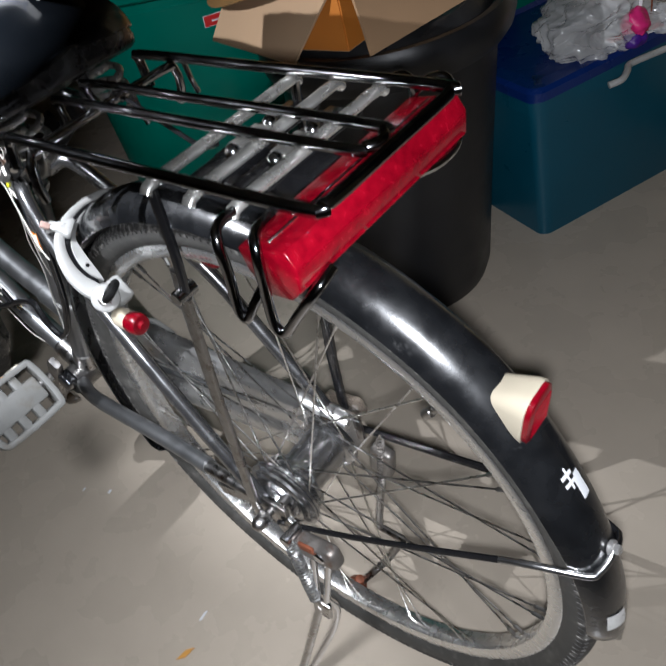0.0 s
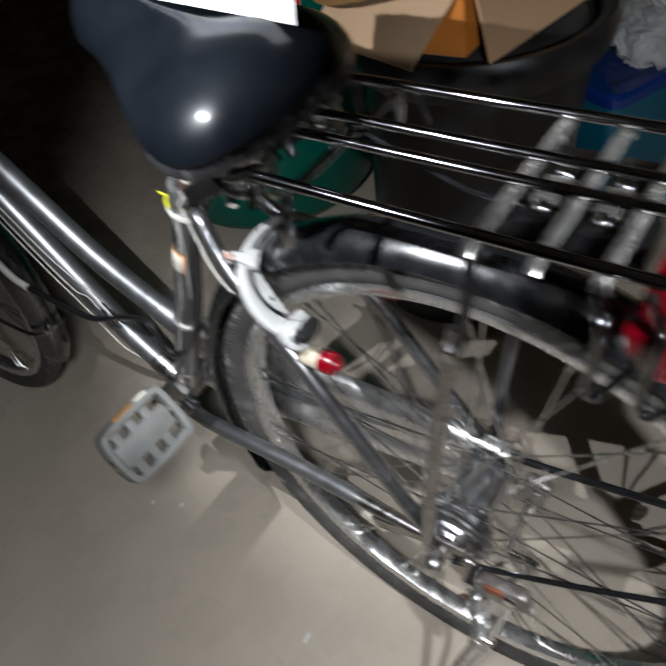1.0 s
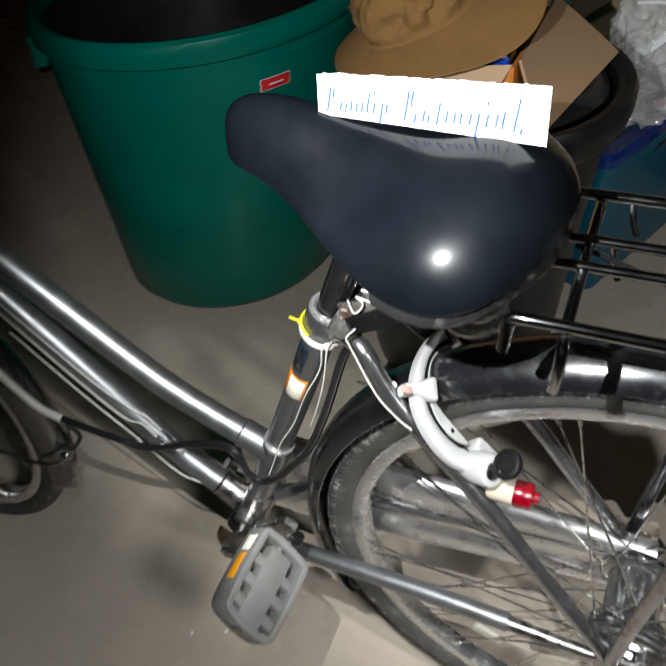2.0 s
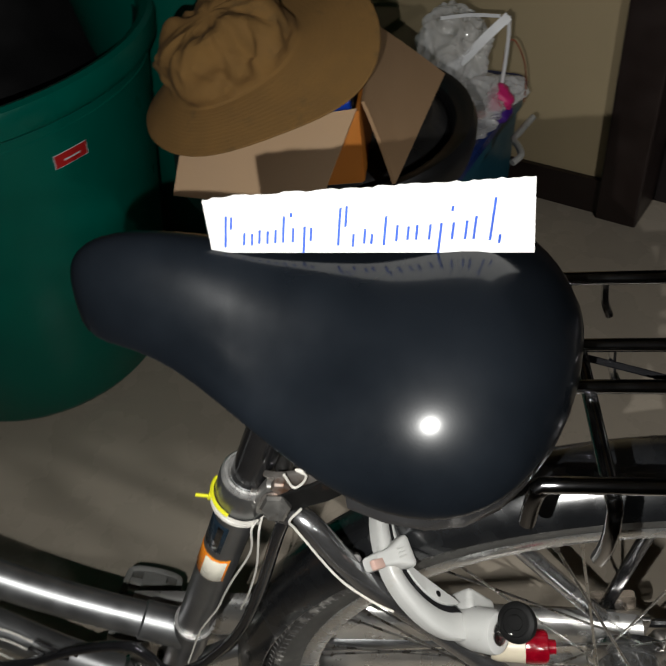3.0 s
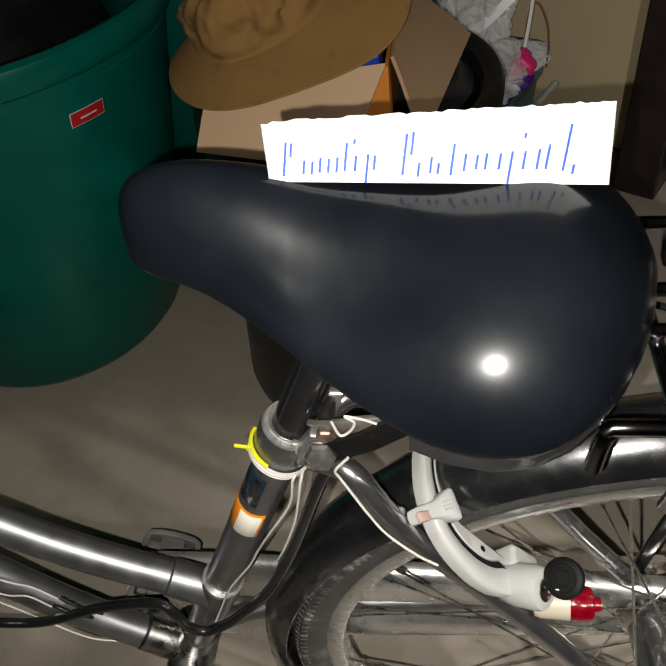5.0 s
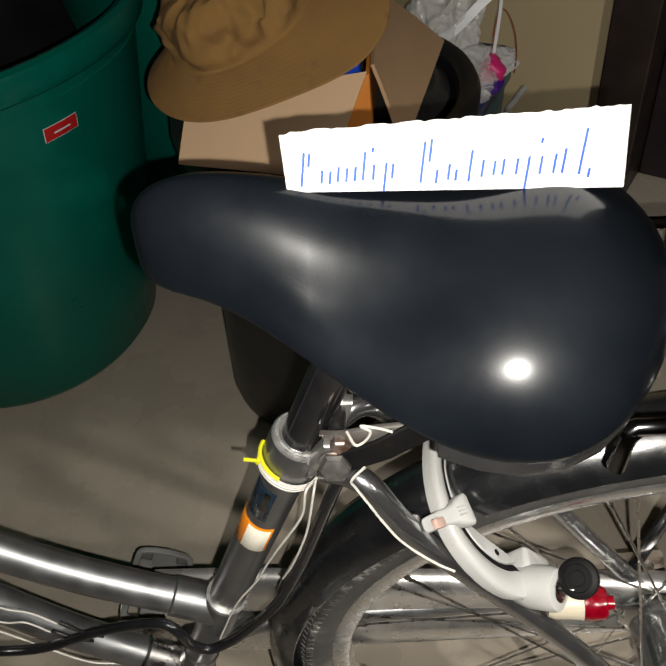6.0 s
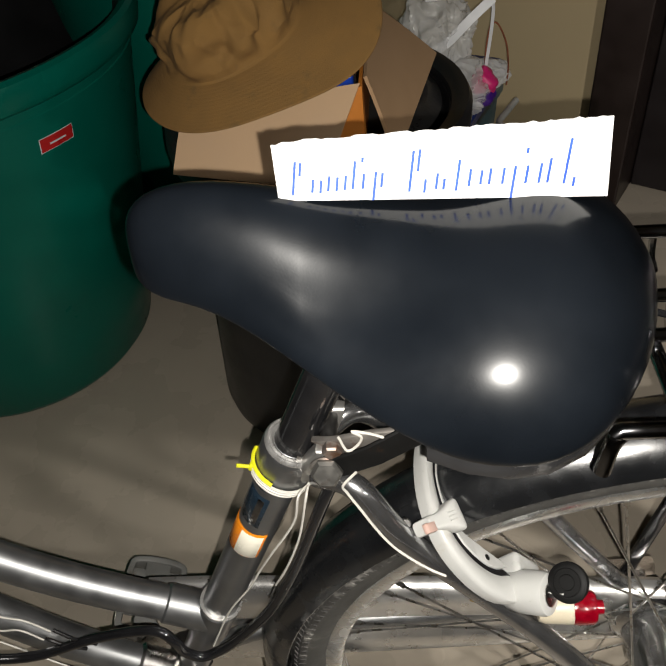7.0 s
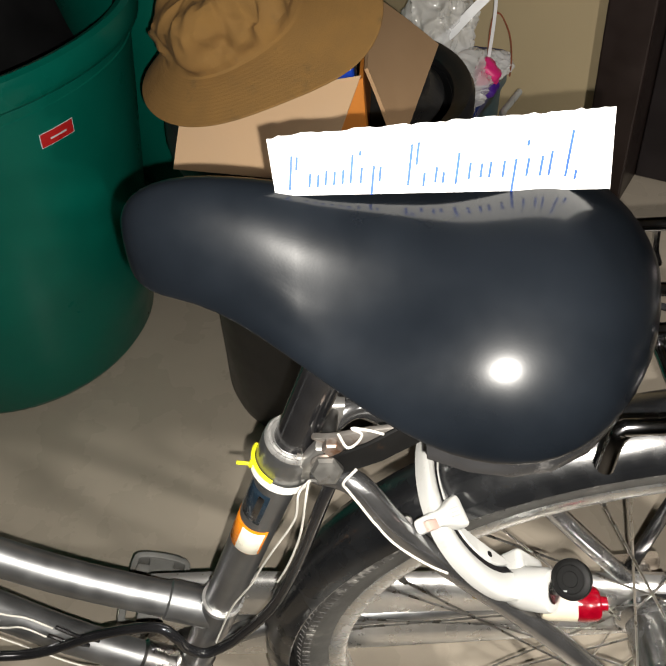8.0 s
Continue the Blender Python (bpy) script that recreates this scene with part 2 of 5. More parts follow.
def circle(r, n=10):
    return [(r * math.cos(2 * math.pi * k / n), r * math.sin(2 * math.pi * k / n)) for k in range(n)]


def rrect(w, h, c, n=3):
    """A rounded rectangle section."""
    out = []
    for sx, sy, a0 in ((1, 1, 0), (-1, 1, 90), (-1, -1, 180), (1, -1, 270)):
        for k in range(n + 1):
            a = radians(a0 + 90 * k / n)
            out.append((sx * (w / 2 - c) + c * math.cos(a), sy * (h / 2 - c) + c * math.sin(a)))
    return out


def tube(pts, r, n=10, closed=False, bm=None, smooth_n=0, scale=None):
    bm = bm or bmesh.new()
    if smooth_n:
        pts = spline(pts, smooth_n, closed)
    return sweep(bm, pts, circle(r, n), closed, scale=scale)


def lathe(profile, m=None, n=48, closed=False, bm=None, mats=None, arc=None):
    """Turn a profile [(radius, height), ...] about z, then place it by m."""
    bm = bm or bmesh.new()
    m = m or Matrix()
    full = arc is None
    a0, a1 = arc or (0, 2 * math.pi)
    cnt = n if full else n + 1
    rings = []
    for k in range(cnt):
        a = a0 + (a1 - a0) * k / n
        rings.append([bm.verts.new(m @ Vector((r * math.cos(a), r * math.sin(a), z))) for r, z in profile])
    L = len(profile)
    for k in range(n):
        A, B = rings[k], rings[(k + 1) % cnt]
        for j in range(L if closed else L - 1):
            q = (A[j], A[(j + 1) % L], B[(j + 1) % L], B[j])
            f = bm.faces.new(q)
            if mats:
                f.material_index = mats[j]
    if not full and closed:
        bm.faces.new(rings[0])
        bm.faces.new(rings[-1])
    bmesh.ops.remove_doubles(bm, verts=bm.verts[:], dist=1e-6)
    return bm


def block(size, m=None, bevel=0.002, seg=2, bm=None):
    bm = bm or bmesh.new()
    r = bmesh.ops.create_cube(bm, size=1.0)
    vs = r["verts"]
    for v in vs:
        v.co = Vector((v.co.x * size[0], v.co.y * size[1], v.co.z * size[2]))
    if bevel:
        es = list({e for v in vs for e in v.link_edges})
        g = bmesh.ops.bevel(bm, geom=es, offset=bevel, segments=seg, affect="EDGES", profile=0.5)
        vs = list({v for f in g["faces"] for v in f.verts} | {v for v in vs if v.is_valid})
    if m:
        bmesh.ops.transform(bm, matrix=m, verts=vs)
    return bm


def along(a, b):
    """The pose whose z runs from a to b."""
    a, b = Vector(a), Vector(b)
    return Matrix.Translation(a) @ (b - a).to_track_quat("Z", "Y").to_matrix().to_4x4()


def rod(a, b, r, n=10, bm=None, chamfer=0.0):
    L = (Vector(b) - Vector(a)).length
    c = chamfer or r * 0.15
    return lathe([(0, 0), (r - c, 0), (r, c), (r, L - c), (r - c, L), (0, L)], along(a, b), n, bm=bm)


Y_AXIS = Matrix.Rotation(radians(90), 4, "X")  # z of a lathe goes to minus y

# ---- the room: walls turned against the bicycle's line ----
TURN = radians(-30)
U = Vector((math.cos(TURN), math.sin(TURN), 0))      # along the back wall
Nn = Vector((-math.sin(TURN), math.cos(TURN), 0))    # into the back wall
ROOM = Matrix(((U.x, Nn.x, 0, 0), (U.y, Nn.y, 0, 0), (0, 0, 1, 0), (0, 0, 0, 1)))
B = 1.137         # back wall's face, along Nn
# walls out of view are set far off so that chrome reflects darkness
X0, X1, Y0, H = -6.5, 4.5, -7.0, 3.2


def room():
    def slab(name, x0, x1, y0, y1, z0, z1, m, label):
        bm = block((x1 - x0, y1 - y0, z1 - z0), ROOM @ Matrix.Translation(((x0 + x1) / 2, (y0 + y1) / 2, (z0 + z1) / 2)), 0)
        return tagged(part(name, bm, m, smooth=False), label, kind="structure")
    slab("floor", X0 - 0.15, X1 + 0.15, Y0 - 0.15, B + 0.15, -0.12, 0, M_floor, "grey-beige polished cement floor, faintly glossy and dusty")
    slab("ceiling", X0 - 0.15, X1 + 0.15, Y0 - 0.15, B + 0.15, H, H + 0.12, M_ceil, "unseen off-white ceiling above the store room, paled to bounce light")
    dx = DOOR_X
    slab("wall_north", X0, dx, B, B + 0.15, 0, H, M_wall, "plain beige painted wall behind the bins")
    slab("wall_north_end", dx + 0.95, X1, B, B + 0.15, 0, H, M_wall, "plain beige painted wall beside the door")
    slab("wall_north_head", dx, dx + 0.95, B, B + 0.15, 2.08, H, M_wall, "plain beige painted wall over the door")
    slab("wall_south", X0, X1, Y0 - 0.15, Y0, 0, H, M_wall, "plain beige painted wall")
    slab("wall_west", X0 - 0.15, X0, Y0, B, 0, H, M_wall, "plain beige painted wall")
    slab("wall_east", X1, X1 + 0.15, Y0, B, 0, H, M_wall, "plain beige painted wall")
    slab("baseboard", X0, dx - 0.002, B - 0.012, B, 0, 0.085, M_darkwood, "dark brown wooden baseboard along the wall")
    # dark door with its frame
    fr = bmesh.new()
    for cx, w, z0, z1 in ((dx + 0.045, 0.09, 0, 2.08), (dx + 0.905, 0.09, 0, 2.08)):
        block((w, 0.19, z1 - z0), ROOM @ Matrix.Translation((cx, B + 0.065, (z0 + z1) / 2)), 0.004, bm=fr)
    block((0.77, 0.19, 0.08), ROOM @ Matrix.Translation((dx + 0.475, B + 0.065, 2.04)), 0.004, bm=fr)
    door = tagged(part("door_1", fr, M_darkwood, smooth=False), "dark brown wooden door and frame, closed", kind="structure")
    leaf = block((0.766, 0.04, 1.99), ROOM @ Matrix.Translation((dx + 0.475, B + 0.10, 1.003)), 0.003)
    part("leaf", leaf, M_leaf, door, "near-black door leaf", smooth=False)


DOOR_X = -0.43
room()

# ---- the bicycle: it points along minus x, its left side to minus y ----
bike = tagged(new("bicycle"), "old grey city bicycle with chrome rack and black saddle, standing", "bicycle")
HUB = Vector((0.0, 0.0, 0.33))
BBK = Vector((-0.440, 0.0, 0.292))
SEAT_TOP = Vector((-0.2889, 0.0, 0.660))


def on_seat_tube(z):
    return BBK + (SEAT_TOP - BBK) * ((z - BBK.z) / (SEAT_TOP.z - BBK.z))


def build_frame():
    lug = bmesh.new()
    # bottom bracket shell and lugs
    rod(BBK + Vector((0, -0.036, 0)), BBK + Vector((0, 0.036, 0)), 0.021, 20, lug, 0.002)
    fr = part("frame", lug, M_steel, bike, "graphite grey painted steel frame")
    top = on_seat_tube(0.424)
    part("seat_tube", rod(BBK, SEAT_TOP, 0.0150, 24), M_frame, fr)
    pts = [top, (-0.50, 0, 0.485), (-0.60, 0, 0.567), (-0.72, 0, 0.677), (-0.83, 0, 0.790), (-0.93, 0, 0.888)]
    part("top_tube", tube(pts, 0.0148, 24, smooth_n=8), M_frame, fr)
    pts = [BBK, (-0.535, 0, 0.372), (-0.64, 0, 0.50), (-0.76, 0, 0.642), (-0.90, 0, 0.80)]
    part("down_tube", tube(pts, 0.0155, 24, smooth_n=8), M_frame, fr)
    part("head_tube", rod((-0.90, 0, 0.74), (-0.955, 0, 0.93), 0.019, 24), M_frame, fr)
    # sleeves at the joints
    d = (Vector((-0.50, 0, 0.482)) - top).normalized()
    part("lug", rod(top, top + d * 0.045, 0.0166, 24), M_frame, fr)
    ax = (SEAT_TOP - BBK).normalized()
    part("lug", rod(top - ax * 0.028, top + ax * 0.022, 0.0172, 24), M_frame, fr)
    d2 = (Vector((-0.535, 0, 0.372)) - BBK).normalized()
    part("lug", rod(BBK + d2 * 0.01, BBK + d2 * 0.055, 0.0172, 24), M_steel, fr)
    part("lug", rod(BBK, BBK + ax * 0.05, 0.0168, 24), M_steel, fr)
    ring = lathe([(0.0150, -0.0006), (0.0176, -0.0006), (0.0176, 0.0008), (0.0150, 0.0008)], along(top + ax * 0.024, top + ax * 0.05), 28, True)
    part("lug_ring", ring, M_lip, fr, "pale ring of paint above the lug")
    for s in (-1, 1):
        cs = tube([BBK + Vector((0.015, s * 0.025, 0)), (-0.36, s * 0.042, 0.304), (-0.20, s * 0.050, 0.318), (-0.11, s * 0.056, 0.324)], 0.0098, 16, smooth_n=5)
        part("chain_stay", cs, M_frame, fr)
        part("chain_stay_end", tube([(-0.115, s * 0.056, 0.324), (-0.06, s * 0.060, 0.327), (-0.012, s * 0.063, 0.330)], 0.0082, 14, scale=[1, 0.85, 0.6]), M_steel, fr)
        ss = tube([SEAT_TOP + Vector((0.014, s * 0.016, -0.014)), (-0.250, s * 0.030, 0.652), (-0.218, s * 0.043, 0.610), (-0.14, s * 0.058, 0.527), (-0.075, s * 0.062, 0.430), (-0.012, s * 0.064, 0.336)], 0.0080, 14, smooth_n=6)
        part("seat_stay", ss, M_stay, fr)
        drop = bmesh.new()
        block((0.05, 0.005, 0.034), Matrix.Translation((0.0, s * 0.066, 0.328)), 0.0015, bm=drop)
        part("dropout", drop, M_steel, fr)
    # flat black band that carries the front of the rack
    for s in (-1, 1):
        bandm = sweep(bmesh.new(), [(-0.263, s * 0.0275, 0.6685), (-0.238, s * 0.0290, 0.683), (-0.20, s * 0.024, 0.706), (-0.150, s * 0.014, 0.735)], rrect(0.003, 0.018, 0.001, 1), up=(0, 1, 0))
        part("rack_band", bandm, M_strap, fr, "flat black strap with specks of rust")
    # smooth collar at the top of the seat tube, with a bright rolled lip
    cl = lathe([(0.0152, 0), (0.0182, 0.0005), (0.0190, 0.002), (0.0196, 0.029), (0.0190, 0.033), (0.0178, 0.035), (0.0150, 0.035)], along(SEAT_TOP - ax * 0.035, SEAT_TOP), 36)
    part("seat_clamp", cl, M_frame, fr, "graphite painted seat collar")
    lip = lathe([(0.0129, 0.0006), (0.0140, 0.0016), (0.0152, 0.0024), (0.0166, 0.0018), (0.0176, 0.0021), (0.0190, 0.0004), (0.0190, -0.0010), (0.0129, -0.0010)], along(SEAT_TOP - ax * 0.001, SEAT_TOP + ax), 36, True)
    part("clamp_lip", lip, M_lip, fr, "worn bright lip of the seat collar")
    # cast ear behind the collar, drawn out to the clamp bolt
    b0 = Vector((-0.2660, 0, 0.6690))
    eb = bmesh.new()
    for s in (-1, 1):
        sweep(eb, [SEAT_TOP - ax * 0.012 + Vector((0.010, s * 0.010, 0)), SEAT_TOP - ax * 0.010 + Vector((0.017, s * 0.0135, -0.001)), b0 + Vector((0, s * 0.0165, 0.0005)), b0 + Vector((0.008, s * 0.0165, -0.001))], rrect(0.012, 0.020, 0.004, 3), up=(0, 1, 0), scale=[1.25, 1.1, 0.95, 0.7])
    part("clamp_ear", eb, M_clamp, fr, "bright cast ear of the seat collar")
    part("clamp_bolt", rod(b0 + Vector((0, -0.030, 0)), b0 + Vector((0, 0.030, 0)), 0.005, 12), M_steel, fr)
    for s in (-1, 1):
        hx = rod(b0 + Vector((0, s * 0.0285, 0)), b0 + Vector((0, s * 0.0355, 0.0034)), 0.0096, 6, chamfer=0.0020)
        part("bolt_head", hx, M_bolt, fr, "dull zinc hexagon bolt head")
        part("washer", rod(b0 + Vector((0, s * 0.0262, 0)), b0 + Vector((0, s * 0.0286, 0)), 0.0104, 22), M_hinge, fr)
    # rusty saddle bracket behind the post
    part("bracket_plate", sweep(bmesh.new(), spline([(-0.270, -0.012, 0.672), (-0.256, -0.022, 0.684), (-0.240, -0.024, 0.690), (-0.222, -0.022, 0.690)], 3), rrect(0.004, 0.016, 0.0012, 2), up=(0, 1, 0)), M_hinge, fr, "stained steel bracket behind the seat post")
    part("bracket_nut", rod((-0.262, -0.0285, 0.683), (-0.262, -0.0215, 0.683), 0.0060, 6, chamfer=0.0012), M_hinge, fr, "stained nut")
    for x, y, z in ((-0.222, -0.036, 0.622), (-0.231, -0.034, 0.616)):
        part("screw", rod((x, y, z), (x + 0.001, y - 0.003, z + 0.003), 0.0036, 12), M_steel, fr)
    part("bridge", rod((-0.205, -0.046, 0.594), (-0.205, 0.046, 0.594), 0.006, 10), M_steel, fr)
    # stickers on the seat tube
    stick(fr, 0.544, 0.574, 150, 300, M_stickor, "orange reflective sticker")
    # painted glare: light thrown straight back by the orange sticker
    stick(fr, 0.5450, 0.5715, 224, 292, M_stickw, "white patch painted for the glare on the reflective sticker", 0.0004)
    stick(fr, 0.582, 0.615, 190, 262, M_stickb, "dark blue maker's sticker")
    stick(fr, 0.585, 0.612, 232, 250, M_steel, "silver bar on the sticker", 0.0005)
    stick(fr, 0.620, 0.634, 185, 240, M_stickb, "worn dark sticker")
    return fr


def stick(parent, z0, z1, a0, a1, m, label, lift=0.0):
    ax = (SEAT_TOP - BBK).normalized()
    base = along(on_seat_tube(z0), SEAT_TOP)
    inv = base.to_3x3().inverted()
    bm = bmesh.new()
    L = (z1 - z0) / ax.z
    r0, r1 = 0.0151 + lift, 0.0153 + lift
    n = 10
    cols = []
    for k in range(n + 1):
        a = radians(a0 + (a1 - a0) * k / n)
        d = Vector((math.cos(a), math.sin(a), 0))
        loc = inv @ d
        loc.z = 0
        loc.normalize()
        cols.append([bm.verts.new(base @ (loc * r + Vector((0, 0, h)))) for r, h in ((r0, 0), (r1, 0.0003), (r1, L - 0.0003), (r0, L))])
    for k in range(n):
        for j in range(3):
            bm.faces.new((cols[k][j], cols[k][j + 1], cols[k + 1][j + 1], cols[k + 1][j]))
    part("sticker", bm, m, parent, label)


RIM_R = 0.283


def tyre_mesh(c):
    m = Matrix.Translation(c) @ Y_AXIS
    prof, mats = [], []
    # sidewall and tread, round section with a ribbed edge
    sec = [(0.296, -0.0095, 1), (0.300, -0.0135, 1), (0.306, -0.0168, 1), (0.3125, -0.0182, 1), (0.3175, -0.0182, 1), (0.3195, -0.0188, 0), (0.3225, -0.0176, 0), (0.3262, -0.0140, 0), (0.3290, -0.0085, 0), (0.3302, -0.0030, 0)]
    full = sec + [(r, -y, k) for r, y, k in reversed(sec)]
    full += [(0.300, 0.004, 0), (0.300, -0.004, 0)]
    bm = lathe([(r, y) for r, y, k in full], m, 120, True, mats=[k for r, y, k in full])
    return bm


def rim_mesh(c):
    m = Matrix.Translation(c) @ Y_AXIS
    sec = [(0.2985, -0.0118), (0.2985, -0.0098), (0.294, -0.0092), (0.291, 0.0), (0.294, 0.0092), (0.2985, 0.0098), (0.2985, 0.0118), (0.2965, 0.0128), (0.2865, 0.0122), (0.2835, 0.0105), (0.2822, 0.006), (0.2818, 0.0), (0.2822, -0.006), (0.2835, -0.0105), (0.2865, -0.0122), (0.2965, -0.0128)]
    return lathe(sec, m, 120, True)


def build_wheel(name, c, flange, flange_r, hub_prof, label):
    c = Vector(c)
    wheel = part(name, rim_mesh(c), M_alu, bike, label)
    part("tyre", tyre_mesh(c), [M_rubber, M_sidewall], wheel, "worn black tyre with grey sidewalls")
    part("hub", lathe(hub_prof, Matrix.Translation(c) @ Y_AXIS, 48), M_satin, wheel)
    # small ribs round both shoulders of the tread
    if name == "rear_wheel":
        ribs = bmesh.new()
        for s in (-1, 1):
            for k in range(230):
                a = 2 * math.pi * k / 230
                for r0, y0, r1, y1 in ((0.3165, 0.0190, 0.3215, 0.0186), (0.3235, 0.0178, 0.3262, 0.0148)):
                    vs = []
                    for rr, yy in ((r0, y0), (r1, y1)):
                        for da in (-0.0052, 0.0052):
                            vs.append(ribs.verts.new(c + Vector((rr * math.cos(a + da), s * (yy + 0.0003), rr * math.sin(a + da)))))
                            vs.append(ribs.verts.new(c + Vector(((rr - 0.003) * math.cos(a + da), s * (yy - 0.0015), (rr - 0.003) * math.sin(a + da)))))
                    for f in ((0, 2, 6, 4), (0, 1, 3, 2), (4, 6, 7, 5), (0, 4, 5, 1), (2, 3, 7, 6)):
                        ribs.faces.new([vs[i] for i in f])
        tagged(part("tread_ribs", ribs, M_rubber, wheel, "fine rubber ribs along the tread", smooth=False), kind="stuff")
    valve_a = radians(44.3)
    vd = Vector((math.cos(valve_a), 0, math.sin(valve_a)))
    vbm = rod(c + vd * 0.284, c + vd * 0.252, 0.0036, 10)
    rod(c + vd * 0.262, c + vd * 0.250, 0.0048, 10, vbm)
    part("valve", vbm, M_steel, wheel)
    # 36 spokes, crossed three times
    sp = None
    for side in (-1, 1):
        for k in range(18):
            dirn = 1 if k % 2 else -1
            a_h = radians(20 * k + (10 if side > 0 else 0) + 3)
            a_r = a_h + dirn * radians(52) + radians(5 * side)
            p = c + Vector((flange_r * math.cos(a_h), side * (flange + (0.0015 if k % 2 else -0.0015)), flange_r * math.sin(a_h)))
            q = c + Vector((0.2835 * math.cos(a_r), side * 0.0035, 0.2835 * math.sin(a_r)))
            L = (q - p).length
            if sp is None:
                sb = lathe([(0, 0), (0.00105, 0), (0.00105, L - 0.014), (0.0021, L - 0.0135), (0.0021, L), (0, L)], None, 6)
                ob = part("spoke", sb, M_spoke, wheel)
                sp, L0 = ob.data, L
            else:
                ob = new("spoke", sp)
                ob.parent = wheel
            ob.matrix_local = along(p, q) @ Matrix.Diagonal((1, 1, L / L0, 1))
    return wheel


rear_hub = [(0, -0.062), (0.005, -0.062), (0.005, -0.042), (0.035, -0.041), (0.036, -0.0385), (0.036, -0.034), (0.034, -0.032), (0.027, -0.029), (0.0265, -0.010), (0.0265, 0.012), (0.028, 0.020), (0.037, 0.024), (0.038, 0.027), (0.038, 0.031), (0.030, 0.033), (0.030, 0.038), (0.044, 0.040), (0.044, 0.043), (0.020, 0.045), (0.012, 0.050), (0.006, 0.052), (0.006, 0.062), (0, 0.062)]
front_hub = [(0, -0.05), (0.005, -0.05), (0.005, -0.036), (0.018, -0.034), (0.018, -0.030), (0.010, -0.026), (0.010, 0.026), (0.018, 0.030), (0.018, 0.034), (0.005, 0.036), (0.005, 0.05), (0, 0.05)]


def tail_shape(deg, close):
    """How far the fender is drawn in towards the tyre, and how much of its width is left."""
    u = max(0.0, min(1.0, (52 - deg) / 30))
    return close * u * u * (3 - 2 * u), 1 - (0.20 if close else 0.0) * max(0.0, min(1.0, (24 - deg) / 30))


def fender(name, c, a0, a1, r, half, m, label, close=0.0):
    """A mudguard: an arched strip from angle a0 to a1 (degrees, from plus x, upwards)."""
    bm = bmesh.new()
    sec = []
    for k in range(13):
        u = radians(82) * (-1 + 2 * k / 12)
        sec.append((r - 0.026 * (1 - math.cos(u)), half * math.sin(u)))
    inner = [(rr - 0.0011, y * 0.975) for rr, y in reversed(sec)]
    ring = sec + inner
    n = 90
    rows_ = []
    for k in range(n + 1):
        a = radians(a0 + (a1 - a0) * k / n)
        # rounded tail
        e = min(k, n - k) / n * abs(radians(a1 - a0)) * r
        s = 1.0 if e > 0.03 else math.sqrt(max(0.08, 1 - (1 - e / 0.03) ** 2))
        draw, narrow = tail_shape(math.degrees(a), close)
        s *= narrow
        rows_.append([bm.verts.new(Vector(c) + Vector(((rr - draw) * math.cos(a), y * s, (rr - draw) * math.sin(a)))) for rr, y in ring])
    L = len(ring)
    for k in range(n):
        for j in range(L):
            bm.faces.new((rows_[k][j], rows_[k][(j + 1) % L], rows_[k + 1][(j + 1) % L], rows_[k + 1][j]))
    bm.faces.new(rows_[0])
    bm.faces.new(rows_[-1])
    return part(name, bm, m, bike, label)


def build_rear_fender():
    fd = fender("rear_fender", HUB, -6, 205, 0.355, 0.0290, M_fender, "glossy black steel rear fender, scratched", 0.007)
    # stays from the axle to the tail, each with a bright flattened end under one bolt
    for s in (-1, 1):
        side = fender_point(radians(15.0), s * 0.0240, 0.0040)
        st = tube([(0.012, s * 0.072, 0.322), (0.10, s * 0.062, 0.350), (0.19, s * 0.050, 0.3827), (0.2506, s * 0.042, 0.4063), (0.2640, s * 0.040, 0.4115)], 0.0030 if s < 0 else 0.0042, 8, smooth_n=5)
        part("stay", st, M_black, fd, "thin black fender stay")
        en = tube([(0.260, s * 0.0405, 0.4100), (0.290, s * 0.036, 0.4190), side, fender_point(radians(15.2), s * 0.018, 0.0036), fender_point(radians(15.9), s * 0.009, 0.0034), fender_point(radians(16.5), s * 0.002, 0.0034)], 0.0032, 10, smooth_n=5)
        part("stay_end", en, M_satin if s < 0 else M_black, fd, "flattened end of the fender stay")
    tip = fender_point(radians(16.6), 0, 0.0)
    out = (tip - HUB).normalized()
    part("stay_bolt", rod(tip + out * 0.004, tip + out * 0.0085, 0.0046, 6, chamfer=0.001), M_lip, fd)
    part("stay_washer", rod(tip, tip + out * 0.0045, 0.0068, 16), M_lip, fd)
    # white mark and a silver patch at the tail
    strip(fd, 25.6, 31.2, -0.010, 0.008, M_whitepk, "worn white sticker", [(0.0, 0.62, 0.14, 0.24), (0.0, 0.62, 0.36, 0.46), (0.28, 0.40, 0.0, 0.58), (0.50, 1.0, 0.42, 1.0), (0.62, 1.0, 0.30, 0.43)])
    strip(fd, 0.6, 4.2, -0.018, -0.002, M_silverst, "worn silver sticker", [(0, 1, 0, 1)])
    return fd


def fender_point(a, y, lift=0.0008):
    draw, narrow = tail_shape(math.degrees(a), 0.007)
    u = math.asin(max(-1, min(1, y / (0.0290 * narrow))))
    rr = 0.355 - 0.026 * (1 - math.cos(u)) + lift - draw
    return HUB + Vector((rr * math.cos(a), y, rr * math.sin(a)))


